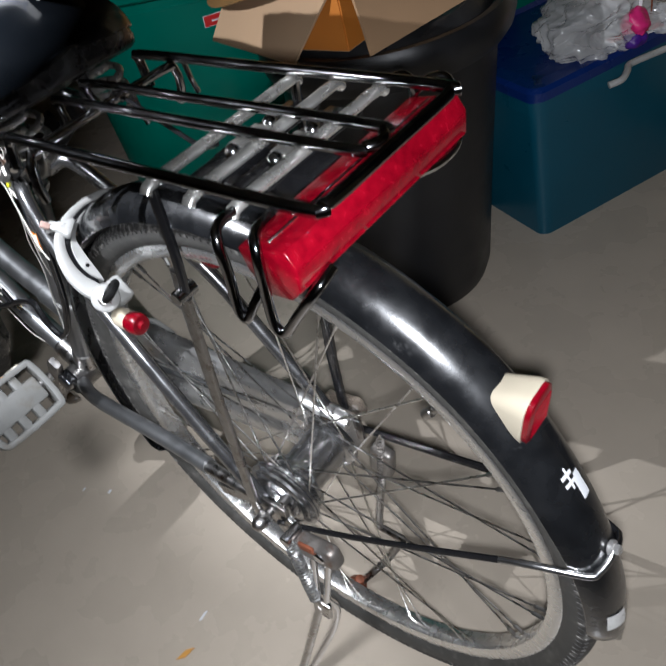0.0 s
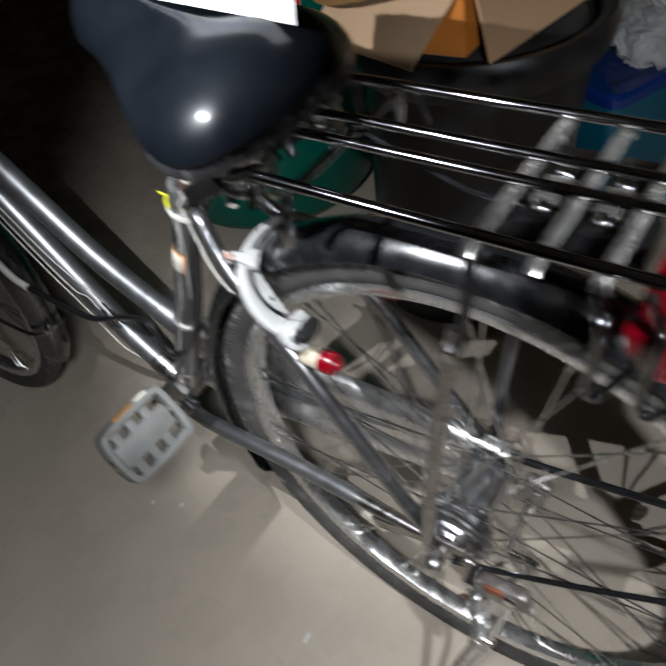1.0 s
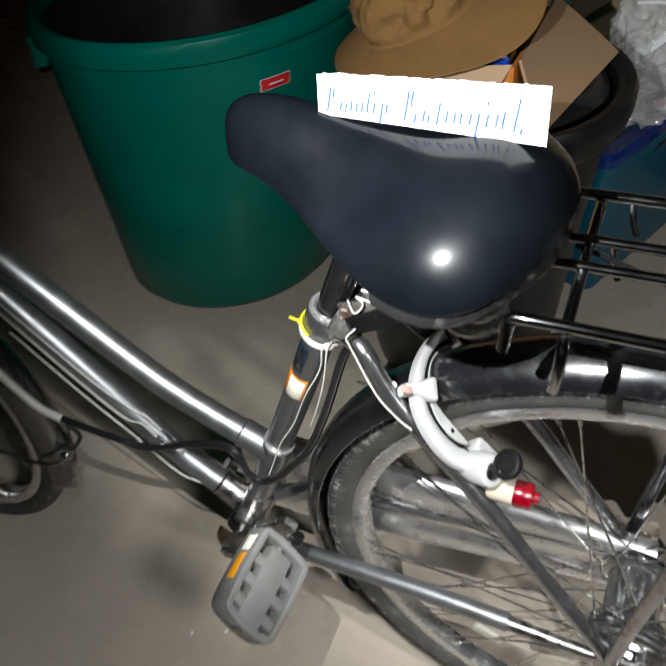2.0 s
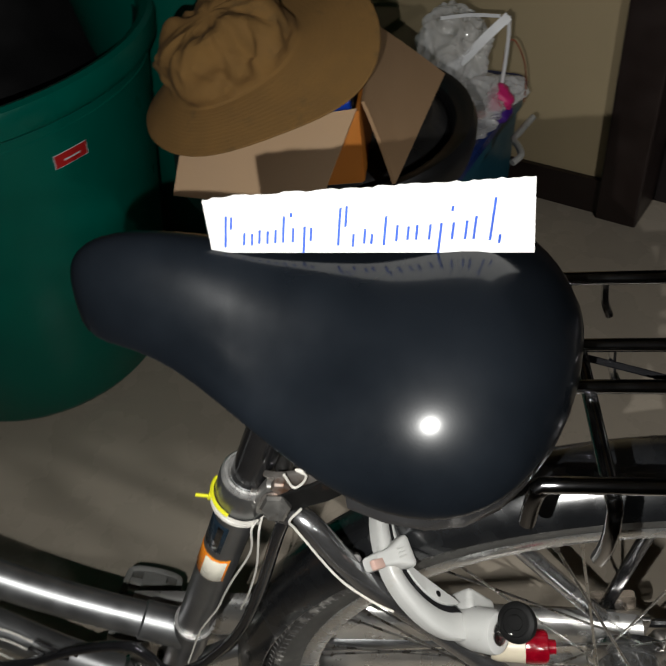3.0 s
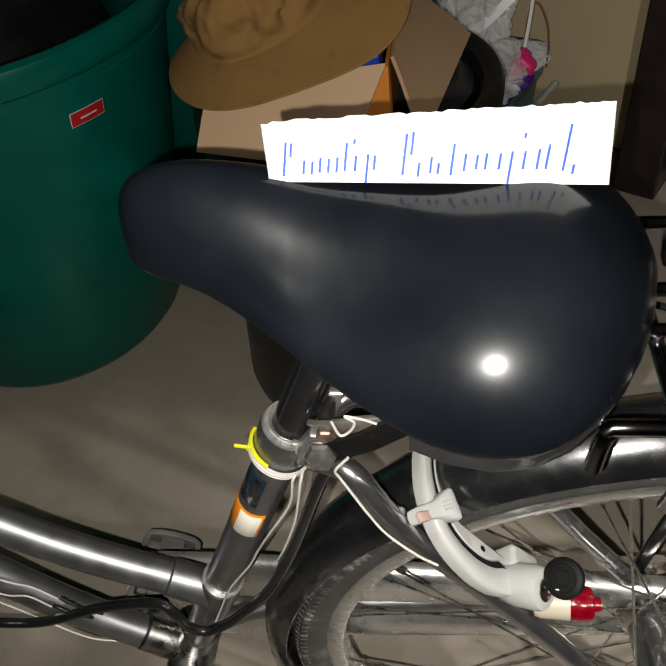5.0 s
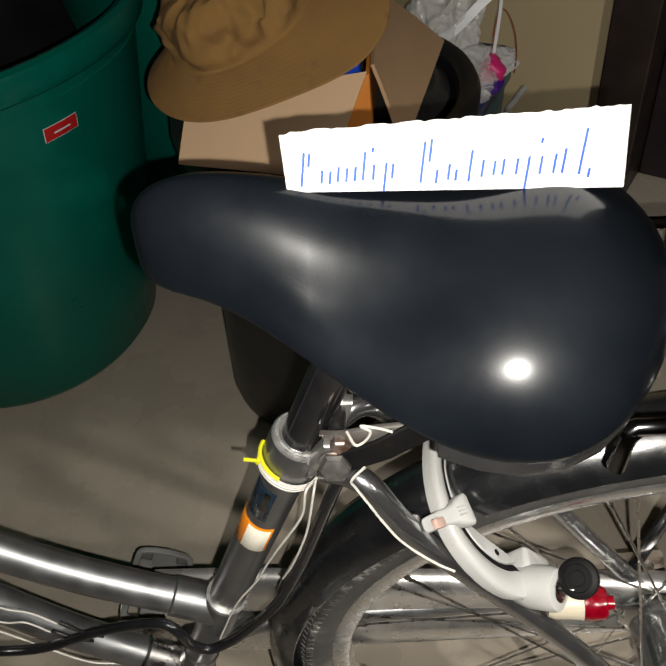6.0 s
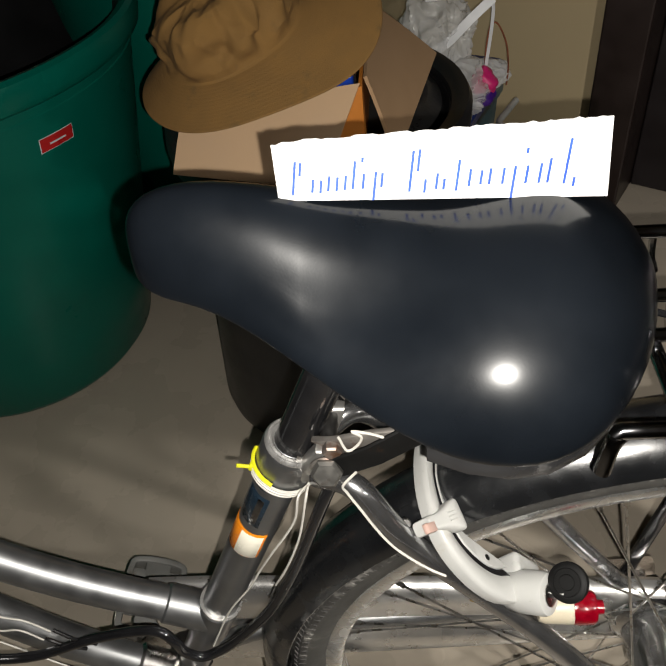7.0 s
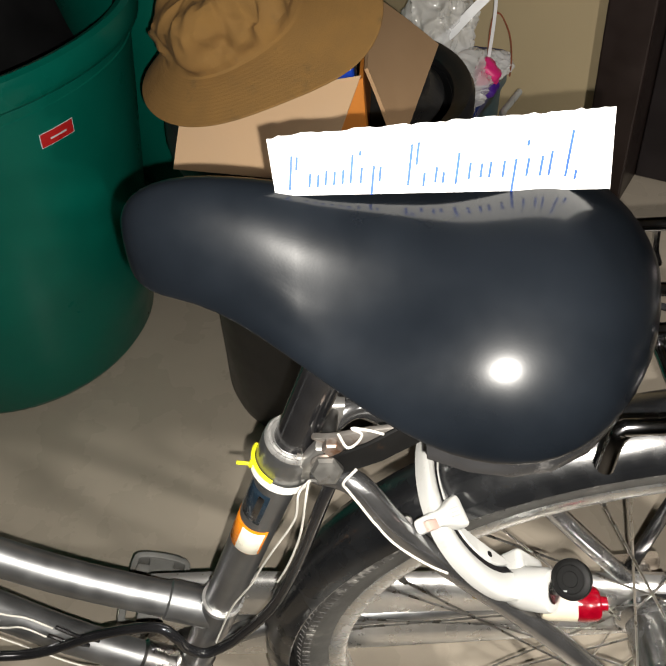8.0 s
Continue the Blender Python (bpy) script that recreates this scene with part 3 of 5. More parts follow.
def strip(parent, a0, a1, y0, y1, m, label, rects):
    bm = bmesh.new()
    for u0, u1, v0, v1 in rects:
        g = [[bm.verts.new(fender_point(radians(a1 + (a0 - a1) * (v0 + (v1 - v0) * i / 6)), y0 + (y1 - y0) * (u0 + (u1 - u0) * j / 5))) for j in range(6)] for i in range(7)]
        for i in range(6):
            for j in range(5):
                bm.faces.new((g[i][j], g[i][j + 1], g[i + 1][j + 1], g[i + 1][j]))
    part("sticker", bm, m, parent, label)


def build_fender_reflector():
    # pale housing on the fender with a red lens facing back
    back = Vector((0.985, 0, -0.17)).normalized()
    upv = Vector((0.17, 0, 0.985)).normalized()
    outline = [(x / 0.5, y / 0.5) for x, y in rrect(1, 1, 0.30, 5)]

    def loft(secs):
        bm = bmesh.new()
        rings = [[bm.verts.new(Vector(c) + upv * (v * h / 2) + Vector((0, u * w, 0))) for u, v in outline] for c, h, w in secs]
        for A, Bq in zip(rings, rings[1:]):
            for k in range(len(A)):
                bm.faces.new((A[k], A[(k + 1) % len(A)], Bq[(k + 1) % len(A)], Bq[k]))
        bm.faces.new(rings[0])
        bm.faces.new(rings[-1])
        return bm
    hs = part("fender_reflector", loft([((0.2375, 0, 0.5670), 0.012, 0.0110), ((0.2445, 0, 0.5650), 0.020, 0.0132), ((0.2565, 0, 0.5620), 0.032, 0.0160), ((0.274, 0, 0.559), 0.0475, 0.0188), ((0.278, 0, 0.558), 0.0485, 0.0192)]), M_cream, bike, "cream plastic reflector housing with a red lens")
    c = Vector((0.2785, 0, 0.558))
    part("lens", loft([(c - back * 0.001, 0.046, 0.0174), (c + back * 0.003, 0.046, 0.0174), (c + back * 0.0045, 0.040, 0.0150)]), M_red, hs, "red reflector lens")
    for k in range(-3, 4):
        part("lens_rib", block((0.0012, 0.024, 0.0012), Matrix.Translation(c + back * 0.0046 + upv * k * 0.0045) @ Matrix.Rotation(radians(10), 4, "Y"), 0), M_red, hs)


RZ = 0.752


def build_rack():
    yo0, yo1, yi0, yi1 = -0.070, 0.077, -0.009, 0.021
    outer = [(-0.1270, yo0 - 0.003, RZ - 0.026), (-0.1250, yo0 - 0.001, RZ - 0.010), (-0.1215, yo0, RZ - 0.002), (-0.112, yo0, RZ + 0.001), (0.0, yo0, RZ), (0.182, yo0, RZ), (0.194, yo0 + 0.006, RZ), (0.197, yo0 + 0.018, RZ), (0.197, 0.0, RZ), (0.197, 0.058, RZ), (0.194, yo1 - 0.006, RZ), (0.182, yo1, RZ), (0.0, yo1, RZ), (-0.124, yo1, RZ), (-0.131, yo1, RZ - 0.006), (-0.129, yo1, RZ - 0.030)]
    rack = part("rear_rack", tube(outer, 0.0042, 12, smooth_n=4), M_rail, bike, "dark chromed steel rear luggage rack")
    inner = [(-0.135, yi0 - 0.002, RZ - 0.022), (-0.140, yi0, RZ - 0.008), (-0.132, yi0, RZ), (0.0, yi0, RZ), (0.165, yi0, RZ), (0.181, yi0 + 0.005, RZ), (0.187, (yi0 + yi1) / 2, RZ), (0.181, yi1 - 0.005, RZ), (0.165, yi1, RZ), (0.0, yi1, RZ), (-0.132, yi1, RZ), (-0.140, yi1, RZ - 0.008), (-0.135, yi1 + 0.002, RZ - 0.022)]
    part("inner_rail", tube(inner, 0.0039, 12, smooth_n=4), M_rail, rack)
    # cross bars under the rails
    for x in (0.050, 0.092, 0.131):
        bar = [(x, yo0 - 0.008, RZ - 0.013), (x, yo0, RZ - 0.0085), (x, -0.03, RZ - 0.0085), (x, 0.04, RZ - 0.0085), (x, yo1, RZ - 0.0085), (x, yo1 + 0.007, RZ - 0.013)]
        part("cross_bar", sweep(bmesh.new(), spline(bar, 3), rrect(0.007, 0.010, 0.0034, 3), up=(0, 0, 1)), M_plate, rack)
    part("cross_bar", tube([(-0.092, yo0 - 0.010, RZ - 0.046), (-0.090, yo0 - 0.011, RZ - 0.030), (-0.089, yo0 - 0.006, RZ - 0.010), (-0.090, yo0 + 0.012, RZ - 0.006), (-0.092, yo1 - 0.012, RZ - 0.008), (-0.092, yo1 + 0.004, RZ - 0.012), (-0.094, yo1 + 0.006, RZ - 0.030), (-0.10, yo1 + 0.004, RZ - 0.044)], 0.004, 10, smooth_n=2), M_chrome, rack)
    # small hooks along the front
    for x, y in ((-0.070, yo1), (-0.075, 0.021)):
        part("hook", tube([(x, y, RZ - 0.002), (x + 0.002, y, RZ - 0.018), (x + 0.006, y, RZ - 0.030)], 0.0024, 8, smooth_n=3), M_chrome, rack)
    # plates that clip the rack to the fender
    for x in (0.071, 0.111):
        part("plate", block((0.030, 0.120, 0.003), Matrix.Translation((x, 0.004, RZ - 0.0185)), 0.001), M_black, rack, "black clamp plate")
        part("plate_clip", block((0.020, 0.030, 0.005), Matrix.Translation((x, 0.006, RZ - 0.0145)), 0.0016), M_plate, rack, "bright clip on the plate")
        for y in (-0.014, 0.026):
            part("plate_bolt", lathe([(0, 0), (0.0062, 0), (0.0062, 0.003), (0.0052, 0.0062), (0.0028, 0.0082), (0, 0.0088)], Matrix.Translation((x, y, RZ - 0.017)), 16), M_chrome, rack, "shiny domed bolt")
    part("bracket", block((0.10, 0.034, 0.034), Matrix.Translation((0.09, 0.004, RZ - 0.040)), 0.006), M_black, rack, "black bracket between rack and fender")
    part("elastic_cord", tube([(-0.100, 0.021, RZ - 0.005), (-0.070, 0.018, RZ - 0.013), (-0.020, 0.010, RZ - 0.024), (0.020, 0.000, RZ - 0.026), (0.050, -0.009, RZ - 0.014)], 0.0020, 8, smooth_n=5), M_black, rack, "thin black elastic cord slung below the rails")
    # side loops of bent rod, hanging below the rails
    for s, yy in ((-1, yo0 - 0.002), (1, yo1 + 0.002)):
        k = s * (0.03 if s < 0 else 0.022)
        l1 = [(0.131, yy, RZ - 0.010), (0.137, yy + k * 0.7, RZ - 0.006), (0.143, yy + k, RZ - 0.012), (0.142, yy + k, RZ - 0.034), (0.138, yy + k, RZ - 0.062), (0.143, yy + k, RZ - 0.070), (0.151, yy + k * 0.9, RZ - 0.058), (0.160, yy + k * 0.7, RZ - 0.044), (0.166, yy + k * 0.3, RZ - 0.036)]
        part("side_loop", tube(l1 if s < 0 else l1[:5], 0.0034, 10, smooth_n=5), M_rail, rack)
        l2 = [(0.160, yy, RZ - 0.008), (0.168, yy + k * 0.7, RZ - 0.004), (0.175, yy + k, RZ - 0.010), (0.171, yy + k, RZ - 0.036), (0.168, yy + k, RZ - 0.064), (0.175, yy + k, RZ - 0.070), (0.190, yy + k * 0.95, RZ - 0.052), (0.207, yy + k * 0.8, RZ - 0.031), (0.208, yy + k * 0.3, RZ - 0.026)]
        part("side_loop", tube(l2 if s < 0 else l2[:5], 0.0034, 10, smooth_n=5), M_rail, rack)
    # struts down to the axle, clamped to the rods above
    for s, yy in ((-1, -0.073), (1, 0.079)):
        up_rod = [(0.052, yy, RZ - 0.010), (0.050, yy - s * 0.0, RZ - 0.020), (0.044, yy, RZ - 0.07), (0.034, yy, RZ - 0.112)]
        part("strut_rod", tube(up_rod, 0.0040, 10, smooth_n=4), M_black if s < 0 else M_chrome, rack)
        lo = sweep(bmesh.new(), [(0.037, yy, RZ - 0.085), (0.030, yy, RZ - 0.115), (0.010, yy, 0.52), (-0.004, yy, 0.42), (-0.012, yy + s * 0.002, 0.345), (-0.010, yy + s * 0.002, 0.318)], rrect(0.013, 0.006, 0.0026, 2), up=(1, 0, 0))
        part("strut", lo, M_steel if s < 0 else M_black, rack, "flat rack strut down to the axle")
        part("strut_bolt", rod((0.034, yy - 0.010, RZ - 0.106), (0.034, yy + 0.010, RZ - 0.106), 0.0060, 16), M_chrome, rack)
    return rack


def build_rack_reflector():
    # a wide red bar below the rear end of the rack: flat top, faceted rear face
    bm = bmesh.new()
    sec = [(0.152, 0.7365), (0.1905, 0.7425), (0.1965, 0.7320), (0.1945, 0.7150), (0.1850, 0.7060), (0.1660, 0.7050), (0.1550, 0.7210)]
    ys = [-0.097, -0.095, 0.084, 0.086]
    rings = []
    for i, y in enumerate(ys):
        s = 0.97 if i in (0, len(ys) - 1) else 1.0
        cx, cz = 0.174, 0.724
        rings.append([bm.verts.new((cx + (x - cx) * s, y, cz + (z - cz) * s)) for x, z in sec])
    for A, Bq in zip(rings, rings[1:]):
        for k in range(len(A)):
            bm.faces.new((A[k], A[(k + 1) % len(A)], Bq[(k + 1) % len(A)], Bq[k]))
    bm.faces.new(rings[0])
    bm.faces.new(rings[-1])
    bmesh.ops.bevel(bm, geom=bm.edges[:], offset=0.0008, segments=1, affect="EDGES")
    rr = part("rack_reflector", bm, M_red, bike, "wide red plastic reflector under the rack")
    # raised frames round the three lens fields
    for y0, y1 in ((-0.092, -0.036), (-0.032, 0.024), (0.028, 0.081)):
        for z, x in ((0.7305, 0.1968), (0.7170, 0.1952)):
            part("lens_frame", block((0.0014, y1 - y0, 0.0012), Matrix.Translation((x, (y0 + y1) / 2, z)), 0), M_red, rr)
    part("top_seam", block((0.0022, 0.170, 0.0012), Matrix.Translation((0.172, -0.005, 0.7402)) @ Matrix.Rotation(radians(-9), 4, "Y"), 0.0004, 1), M_chrome, rr, "thin bright strip on the reflector")
    for y in (-0.06, 0.0, 0.06):
        part("screw", rod((0.190, y, 0.726), (0.1955, y, 0.726), 0.0028, 10), M_chrome, rr)
    part("end_clip", tube([(0.182, 0.040, 0.7075), (0.188, 0.058, 0.7065), (0.191, 0.074, 0.710), (0.190, 0.084, 0.719)], 0.0036, 8, smooth_n=4), M_chrome, rr)


def build_saddle():
    # sections from the nose to the tail: x, half width, top z, rim z, fullness
    S = [(-0.35, 0.004, 0.825, 0.812), (-0.3485, 0.011, 0.834, 0.808), (-0.343, 0.019, 0.842, 0.805), (-0.332, 0.0255, 0.8478, 0.801), (-0.315, 0.03, 0.85, 0.796), (-0.295, 0.0365, 0.848, 0.79), (-0.275, 0.048, 0.8445, 0.786), (-0.2544, 0.0635, 0.8395, 0.7806), (-0.232, 0.0787, 0.835, 0.773), (-0.2096, 0.09, 0.8317, 0.7654), (-0.192, 0.0961, 0.8306, 0.763), (-0.174, 0.0994, 0.8315, 0.763), (-0.157, 0.098, 0.8318, 0.7644), (-0.141, 0.0911, 0.83, 0.7683), (-0.13, 0.0825, 0.8235, 0.7746), (-0.117, 0.066, 0.8165, 0.7792), (-0.107, 0.046, 0.808, 0.783), (-0.1015, 0.026, 0.8, 0.787), (-0.099, 0.008, 0.794, 0.79)]
    bm = bmesh.new()
    rings = []
    n = 36
    for x, w, zt, zr in S:
        ring = []
        # a round crown runs back from the nose over the flaring skirt
        lo_, hi_ = max(0.0, min(1.0, (x + 0.342) / 0.045)), max(0.0, min(1.0, (x + 0.264) / 0.084))
        ridge = 0.74 * lo_ * lo_ * (3 - 2 * lo_) * (1 - hi_ * hi_ * (3 - 2 * hi_))
        crown = 0.042 + 0.010 * max(0.0, min(1.0, (x + 0.25) / 0.06))
        zt -= 0.002 * math.exp(-((x + 0.255) / 0.02) ** 2)
        for k in range(n + 1):
            u = math.pi * k / n
            y = -w * math.cos(u)
            e = math.sin(u)
            g = e ** (1.05 + 0.10 * max(0.0, min(1.0, (-0.22 - x) / 0.09)))
            r = max(0.0, 1 - (y / crown) ** 2) ** 1.25
            ring.append(bm.verts.new((x, y, zr + (zt - zr) * (g * (1 - ridge) + ridge * (0.72 * r + 0.28 * e)))))
        # underside lip
        for k in range(n, -1, -1):
            u = math.pi * k / n
            ring.append(bm.verts.new((x, -w * 0.93 * math.cos(u), zr + 0.004 + (zt - zr) * 0.45 * math.sin(u))))
        rings.append(ring)
    m = len(rings[0])
    for A, Bq in zip(rings, rings[1:]):
        for k in range(m):
            bm.faces.new((A[k], A[(k + 1) % m], Bq[(k + 1) % m], Bq[k]))
    bm.faces.new(rings[0])
    bm.faces.new(rings[-1])
    sd = part("saddle", bm, M_saddle, bike, "wide black vinyl saddle, glossy and slightly dusty")
    md = sd.modifiers.new("smooth", "SUBSURF")
    md.levels = md.render_levels = 1
    # black plastic base and chrome rails with coil springs
    bb = bmesh.new()
    bring = []
    for x, w, zt, zr in S[9:]:
        bring.append([bb.verts.new((x - 0.001, s_ * w * f, zr + dz)) for s_, f, dz in ((-1, 0.955, 0.003), (-1, 0.972, -0.004), (-1, 0.960, -0.010), (-1, 0.90, -0.013), (1, 0.90, -0.013), (1, 0.960, -0.010), (1, 0.972, -0.004), (1, 0.955, 0.003))])
    for A, Bq in zip(bring, bring[1:]):
        for k in range(8):
            bb.faces.new((A[k], A[(k + 1) % 8], Bq[(k + 1) % 8], Bq[k]))
    bb.faces.new(bring[0])
    bb.faces.new(bring[-1])
    part("saddle_base", bb, M_base, sd, "scuffed black plastic base")
    for s in (-1, 1):
        part("rail", tube([(-0.30, s * 0.010, 0.800), (-0.265, s * 0.020, 0.756), (-0.22, s * 0.024, 0.742), (-0.185, s * 0.040, 0.726), (-0.160, s * 0.064, 0.712)], 0.0035, 8, smooth_n=5), M_chrome, sd)
        helix = [(-0.152 + 0.019 * math.cos(a), s * 0.045 + 0.019 * math.sin(a), 0.714 + 0.042 * a / (2 * math.pi * 3)) for a in [2 * math.pi * 3 * k / 60 for k in range(61)]]
        part("coil_spring", tube(helix, 0.0034, 8), M_lip, sd, "pale steel coil spring")
    cl = block((0.034, 0.040, 0.024), Matrix.Translation((-0.250, 0, 0.746)), 0.006)
    part("saddle_clamp", cl, M_strap, sd)
    ax = (SEAT_TOP - BBK).normalized()
    post = rod(SEAT_TOP - ax * 0.03, SEAT_TOP + ax * 0.095, 0.0128, 24)
    part("seat_post", post, M_black, bike, "black seat post")
    return sd


def build_lock():
    # horseshoe lock that straddles the tyre; its flat face leans along the seat stays
    d = Vector((-0.680, 0, 0.733)).normalized()
    nrm = Vector((d.z, 0, -d.x))
    foot = Vector((-0.1556, 0, 0.576))

    def at(s, y, h=0.0):
        return foot + d * s + Vector((0, y, 0)) + nrm * h

    def mirrored(half):
        return spline([Vector((s, y, 0)) for s, y in half] + [Vector((s, -y, 0)) for s, y in reversed(half[:-1])], 4)

    def band(outer, inner, section):
        """A crescent between two lines in the lock's plane; section: share of the width, height."""
        bm = bmesh.new()
        rings = [[bm.verts.new(at(a.x + (b.x - a.x) * u, a.y + (b.y - a.y) * u, h)) for u, h in section] for a, b in zip(outer, inner)]
        for A, Bq in zip(rings, rings[1:]):
            for k in range(len(A)):
                bm.faces.new((A[k], A[(k + 1) % len(A)], Bq[(k + 1) % len(A)], Bq[k]))
        bm.faces.new(rings[0])
        bm.faces.new(rings[-1])
        return bm
    rim_line = mirrored([(-0.012, -0.060), (-0.002, -0.0645), (0.010, -0.0665), (0.027, -0.0652), (0.047, -0.0580), (0.063, -0.0450), (0.0735, -0.0245), (0.0765, 0.0)])
    slot_line = mirrored([(-0.012, -0.046), (0.001, -0.0475), (0.012, -0.0515), (0.026, -0.0522), (0.042, -0.0480), (0.055, -0.0390), (0.0650, -0.0215), (0.0690, 0.0)])
    body = band(rim_line, slot_line, [(0.12, -0.011), (0.0, -0.004), (0.05, -0.0012), (0.18, 0.0002), (0.55, 0.0008), (0.92, 0.0002), (0.99, -0.0004), (1.0, -0.0016), (1.0, -0.011)])
    lk = part("ring_lock", body, M_white, bike, "white plastic horseshoe lock around the tyre")
    # thin ledge inside the slot, straight along its inner edge on the arms
    ledge_out = mirrored([(0.003, -0.0425), (0.008, -0.0448), (0.015, -0.0472), (0.026, -0.0477), (0.040, -0.0437), (0.0515, -0.0350), (0.0615, -0.0190), (0.0655, 0.0)])
    ledge_in = mirrored([(0.000, -0.0405), (0.006, -0.0390), (0.014, -0.0378), (0.026, -0.0360), (0.041, -0.0335), (0.050, -0.0300), (0.0592, -0.0175), (0.0635, 0.0)])
    part("ledge", band(ledge_out, ledge_in, [(0.0, -0.012), (0.0, -0.0008), (0.06, -0.0003), (0.94, -0.0010), (1.0, -0.003), (1.0, -0.006)]), M_white, lk, "thin white ledge beside the slot")
    # near-flush black strip paints the shade down in the slot, raised to show in the camera's view
    part("slot", band(slot_line[3:-3], [p.lerp(q, 0.8) for p, q in zip(slot_line, ledge_out)][3:-3], [(0.0, -0.010), (0.0, -0.0008), (1.0, -0.0008), (1.0, -0.010)]), M_black, lk, "black strip painted for the shade in the shackle slot")
    # black disc paints the dark of a small hole in the ledge
    part("painted_ledge_hole", rod(at(0.021, -0.0425, -0.0030), at(0.021, -0.0425, -0.0003), 0.0022, 14), M_strap, lk)
    # thumb tab of the shackle: narrow at the outer side, flaring and rising inwards
    bm = bmesh.new()
    run, wide = Vector((-0.84, 0.54, 0)), Vector((0.54, 0.84, 0))
    rings = []
    for k, w, lo, hi in ((0.0, 0.0085, -0.013, 0.0002), (0.0015, 0.0100, -0.014, 0.0012), (0.009, 0.0100, -0.003, 0.0030), (0.015, 0.0125, -0.002, 0.0062), (0.021, 0.0180, -0.001, 0.0092), (0.0260, 0.0205, 0.0, 0.0104), (0.0285, 0.0200, 0.001, 0.0096), (0.0292, 0.0180, 0.0025, 0.0080)):
        c = Vector((0.0750, -0.0423, 0)) + run * (k * 0.80)
        ring = []
        for u, v in rrect(w, hi - lo, min(0.0028, (hi - lo) * 0.35), 3):
            ring.append(bm.verts.new(at(c.x + wide.x * u, c.y + wide.y * u, (hi + lo) / 2 + v)))
        rings.append(ring)
    for A, Bq in zip(rings, rings[1:]):
        for k in range(len(A)):
            bm.faces.new((A[k], A[(k + 1) % len(A)], Bq[(k + 1) % len(A)], Bq[k]))
    bm.faces.new(rings[0])
    bm.faces.new(rings[-1])
    part("thumb_tab", bm, M_white, lk)
    for k in range(3):
        c = Vector((0.0750, -0.0423, 0)) + run * 0.0145 + wide * 0.0024 * (k - 1)
        part("thumb_ridge", rod(at(c.x - run.x * 0.0025, c.y - run.y * 0.0025, 0.0072), at(c.x + run.x * 0.0030, c.y + run.y * 0.0030, 0.0092), 0.0006, 6), M_white, lk)
    mark = Vector((0.0755, -0.0455, 0))
    turn = Matrix((( *(d * run.x + Vector((0, run.y, 0))), 0), (*(d * wide.x + Vector((0, wide.y, 0))), 0), (*nrm, 0), (0, 0, 0, 1))).transposed()
    part("tab_mark", block((0.0095, 0.0062, 0.004), Matrix.Translation(at(mark.x, mark.y, 0.0002)) @ turn, 0.0008), mat("faded_red", (0.50, 0.34, 0.29), 0.5), lk, "faded red mark")
    # rounded box below the slot's end
    lobe = Matrix.Translation(at(-0.0165, -0.0375, -0.0055)) @ Matrix(((*d, 0), (0, 1, 0, 0), (*nrm, 0), (0, 0, 0, 1))).transposed()
    part("body_bump", block((0.027, 0.019, 0.020), lobe, 0.004, 3), M_white, lk)
    # barrel and key
    kh = Vector((-0.1320, -0.0590, 0.5740))
    kd = Vector((0.80, -0.36, 0.48)).normalized()
    part("barrel_housing", lathe([(0, 0), (0.0090, 0), (0.0125, 0.003), (0.0140, 0.012), (0.0140, 0.027), (0.0130, 0.0302), (0.0110, 0.031), (0, 0.031)], along(kh - kd * 0.031, kh), 28), M_white, lk)
    part("keyhole", lathe([(0, 0), (0.0078, 0), (0.0078, 0.0009), (0.0062, 0.0011), (0.0058, 0.0003), (0, 0.0003)], along(kh - kd * 0.0002, kh + kd), 20), M_steel, lk)
    part("key_blade", block((0.0022, 0.0060, 0.011), along(kh, kh + kd) @ Matrix.Translation((0, 0, 0.005)), 0.0005, 1), M_steel, lk)
    kc = Vector((-0.1215, -0.0560, 0.5835))
    kn = Vector((-0.50, -0.40, 0.76)).normalized()
    part("key_head", lathe([(0, -0.0036), (0.0105, -0.0036), (0.0124, -0.0022), (0.0128, 0.0), (0.0124, 0.0024), (0.0106, 0.0036), (0.0088, 0.0036), (0.0084, 0.0028), (0.0050, 0.0028), (0.0046, 0.0036), (0, 0.0036)], along(kc, kc + kn), 36), M_strap, lk, "black round key head")
    for k, (bx, bz) in enumerate(((-0.1745, 0.5505), (-0.1660, 0.5465))):
        part("wire_clip", block((0.012, 0.005, 0.006), Matrix.Translation((bx, -0.050 + 0.004 * k, bz)) @ Matrix.Rotation(radians(30 - 20 * k), 4, "Y"), 0.0012), M_brass, lk, "small brass wire clip")
    for s in (-1, 1):
        a0 = Vector((-0.1365, s * 0.0545, 0.546))
        ax = Vector((0.99, 0.0, 0.03)).normalized()
        sl = lathe([(0, 0), (0.0085, 0), (0.0100, 0.004), (0.0108, 0.022), (0, 0.022)], along(a0, a0 + ax), 20)
        part("brake_sleeve", sl, M_cream, lk, "cream plastic sleeve")
        cap = lathe([(0, 0.0222), (0.0110, 0.0222), (0.0114, 0.026), (0.0110, 0.035), (0.0094, 0.0370), (0.005, 0.0375), (0.0045, 0.042), (0, 0.0425)], along(a0, a0 + ax), 20)
        part("red_cap", cap, M_red, lk, "red plastic end cap")
    return lk


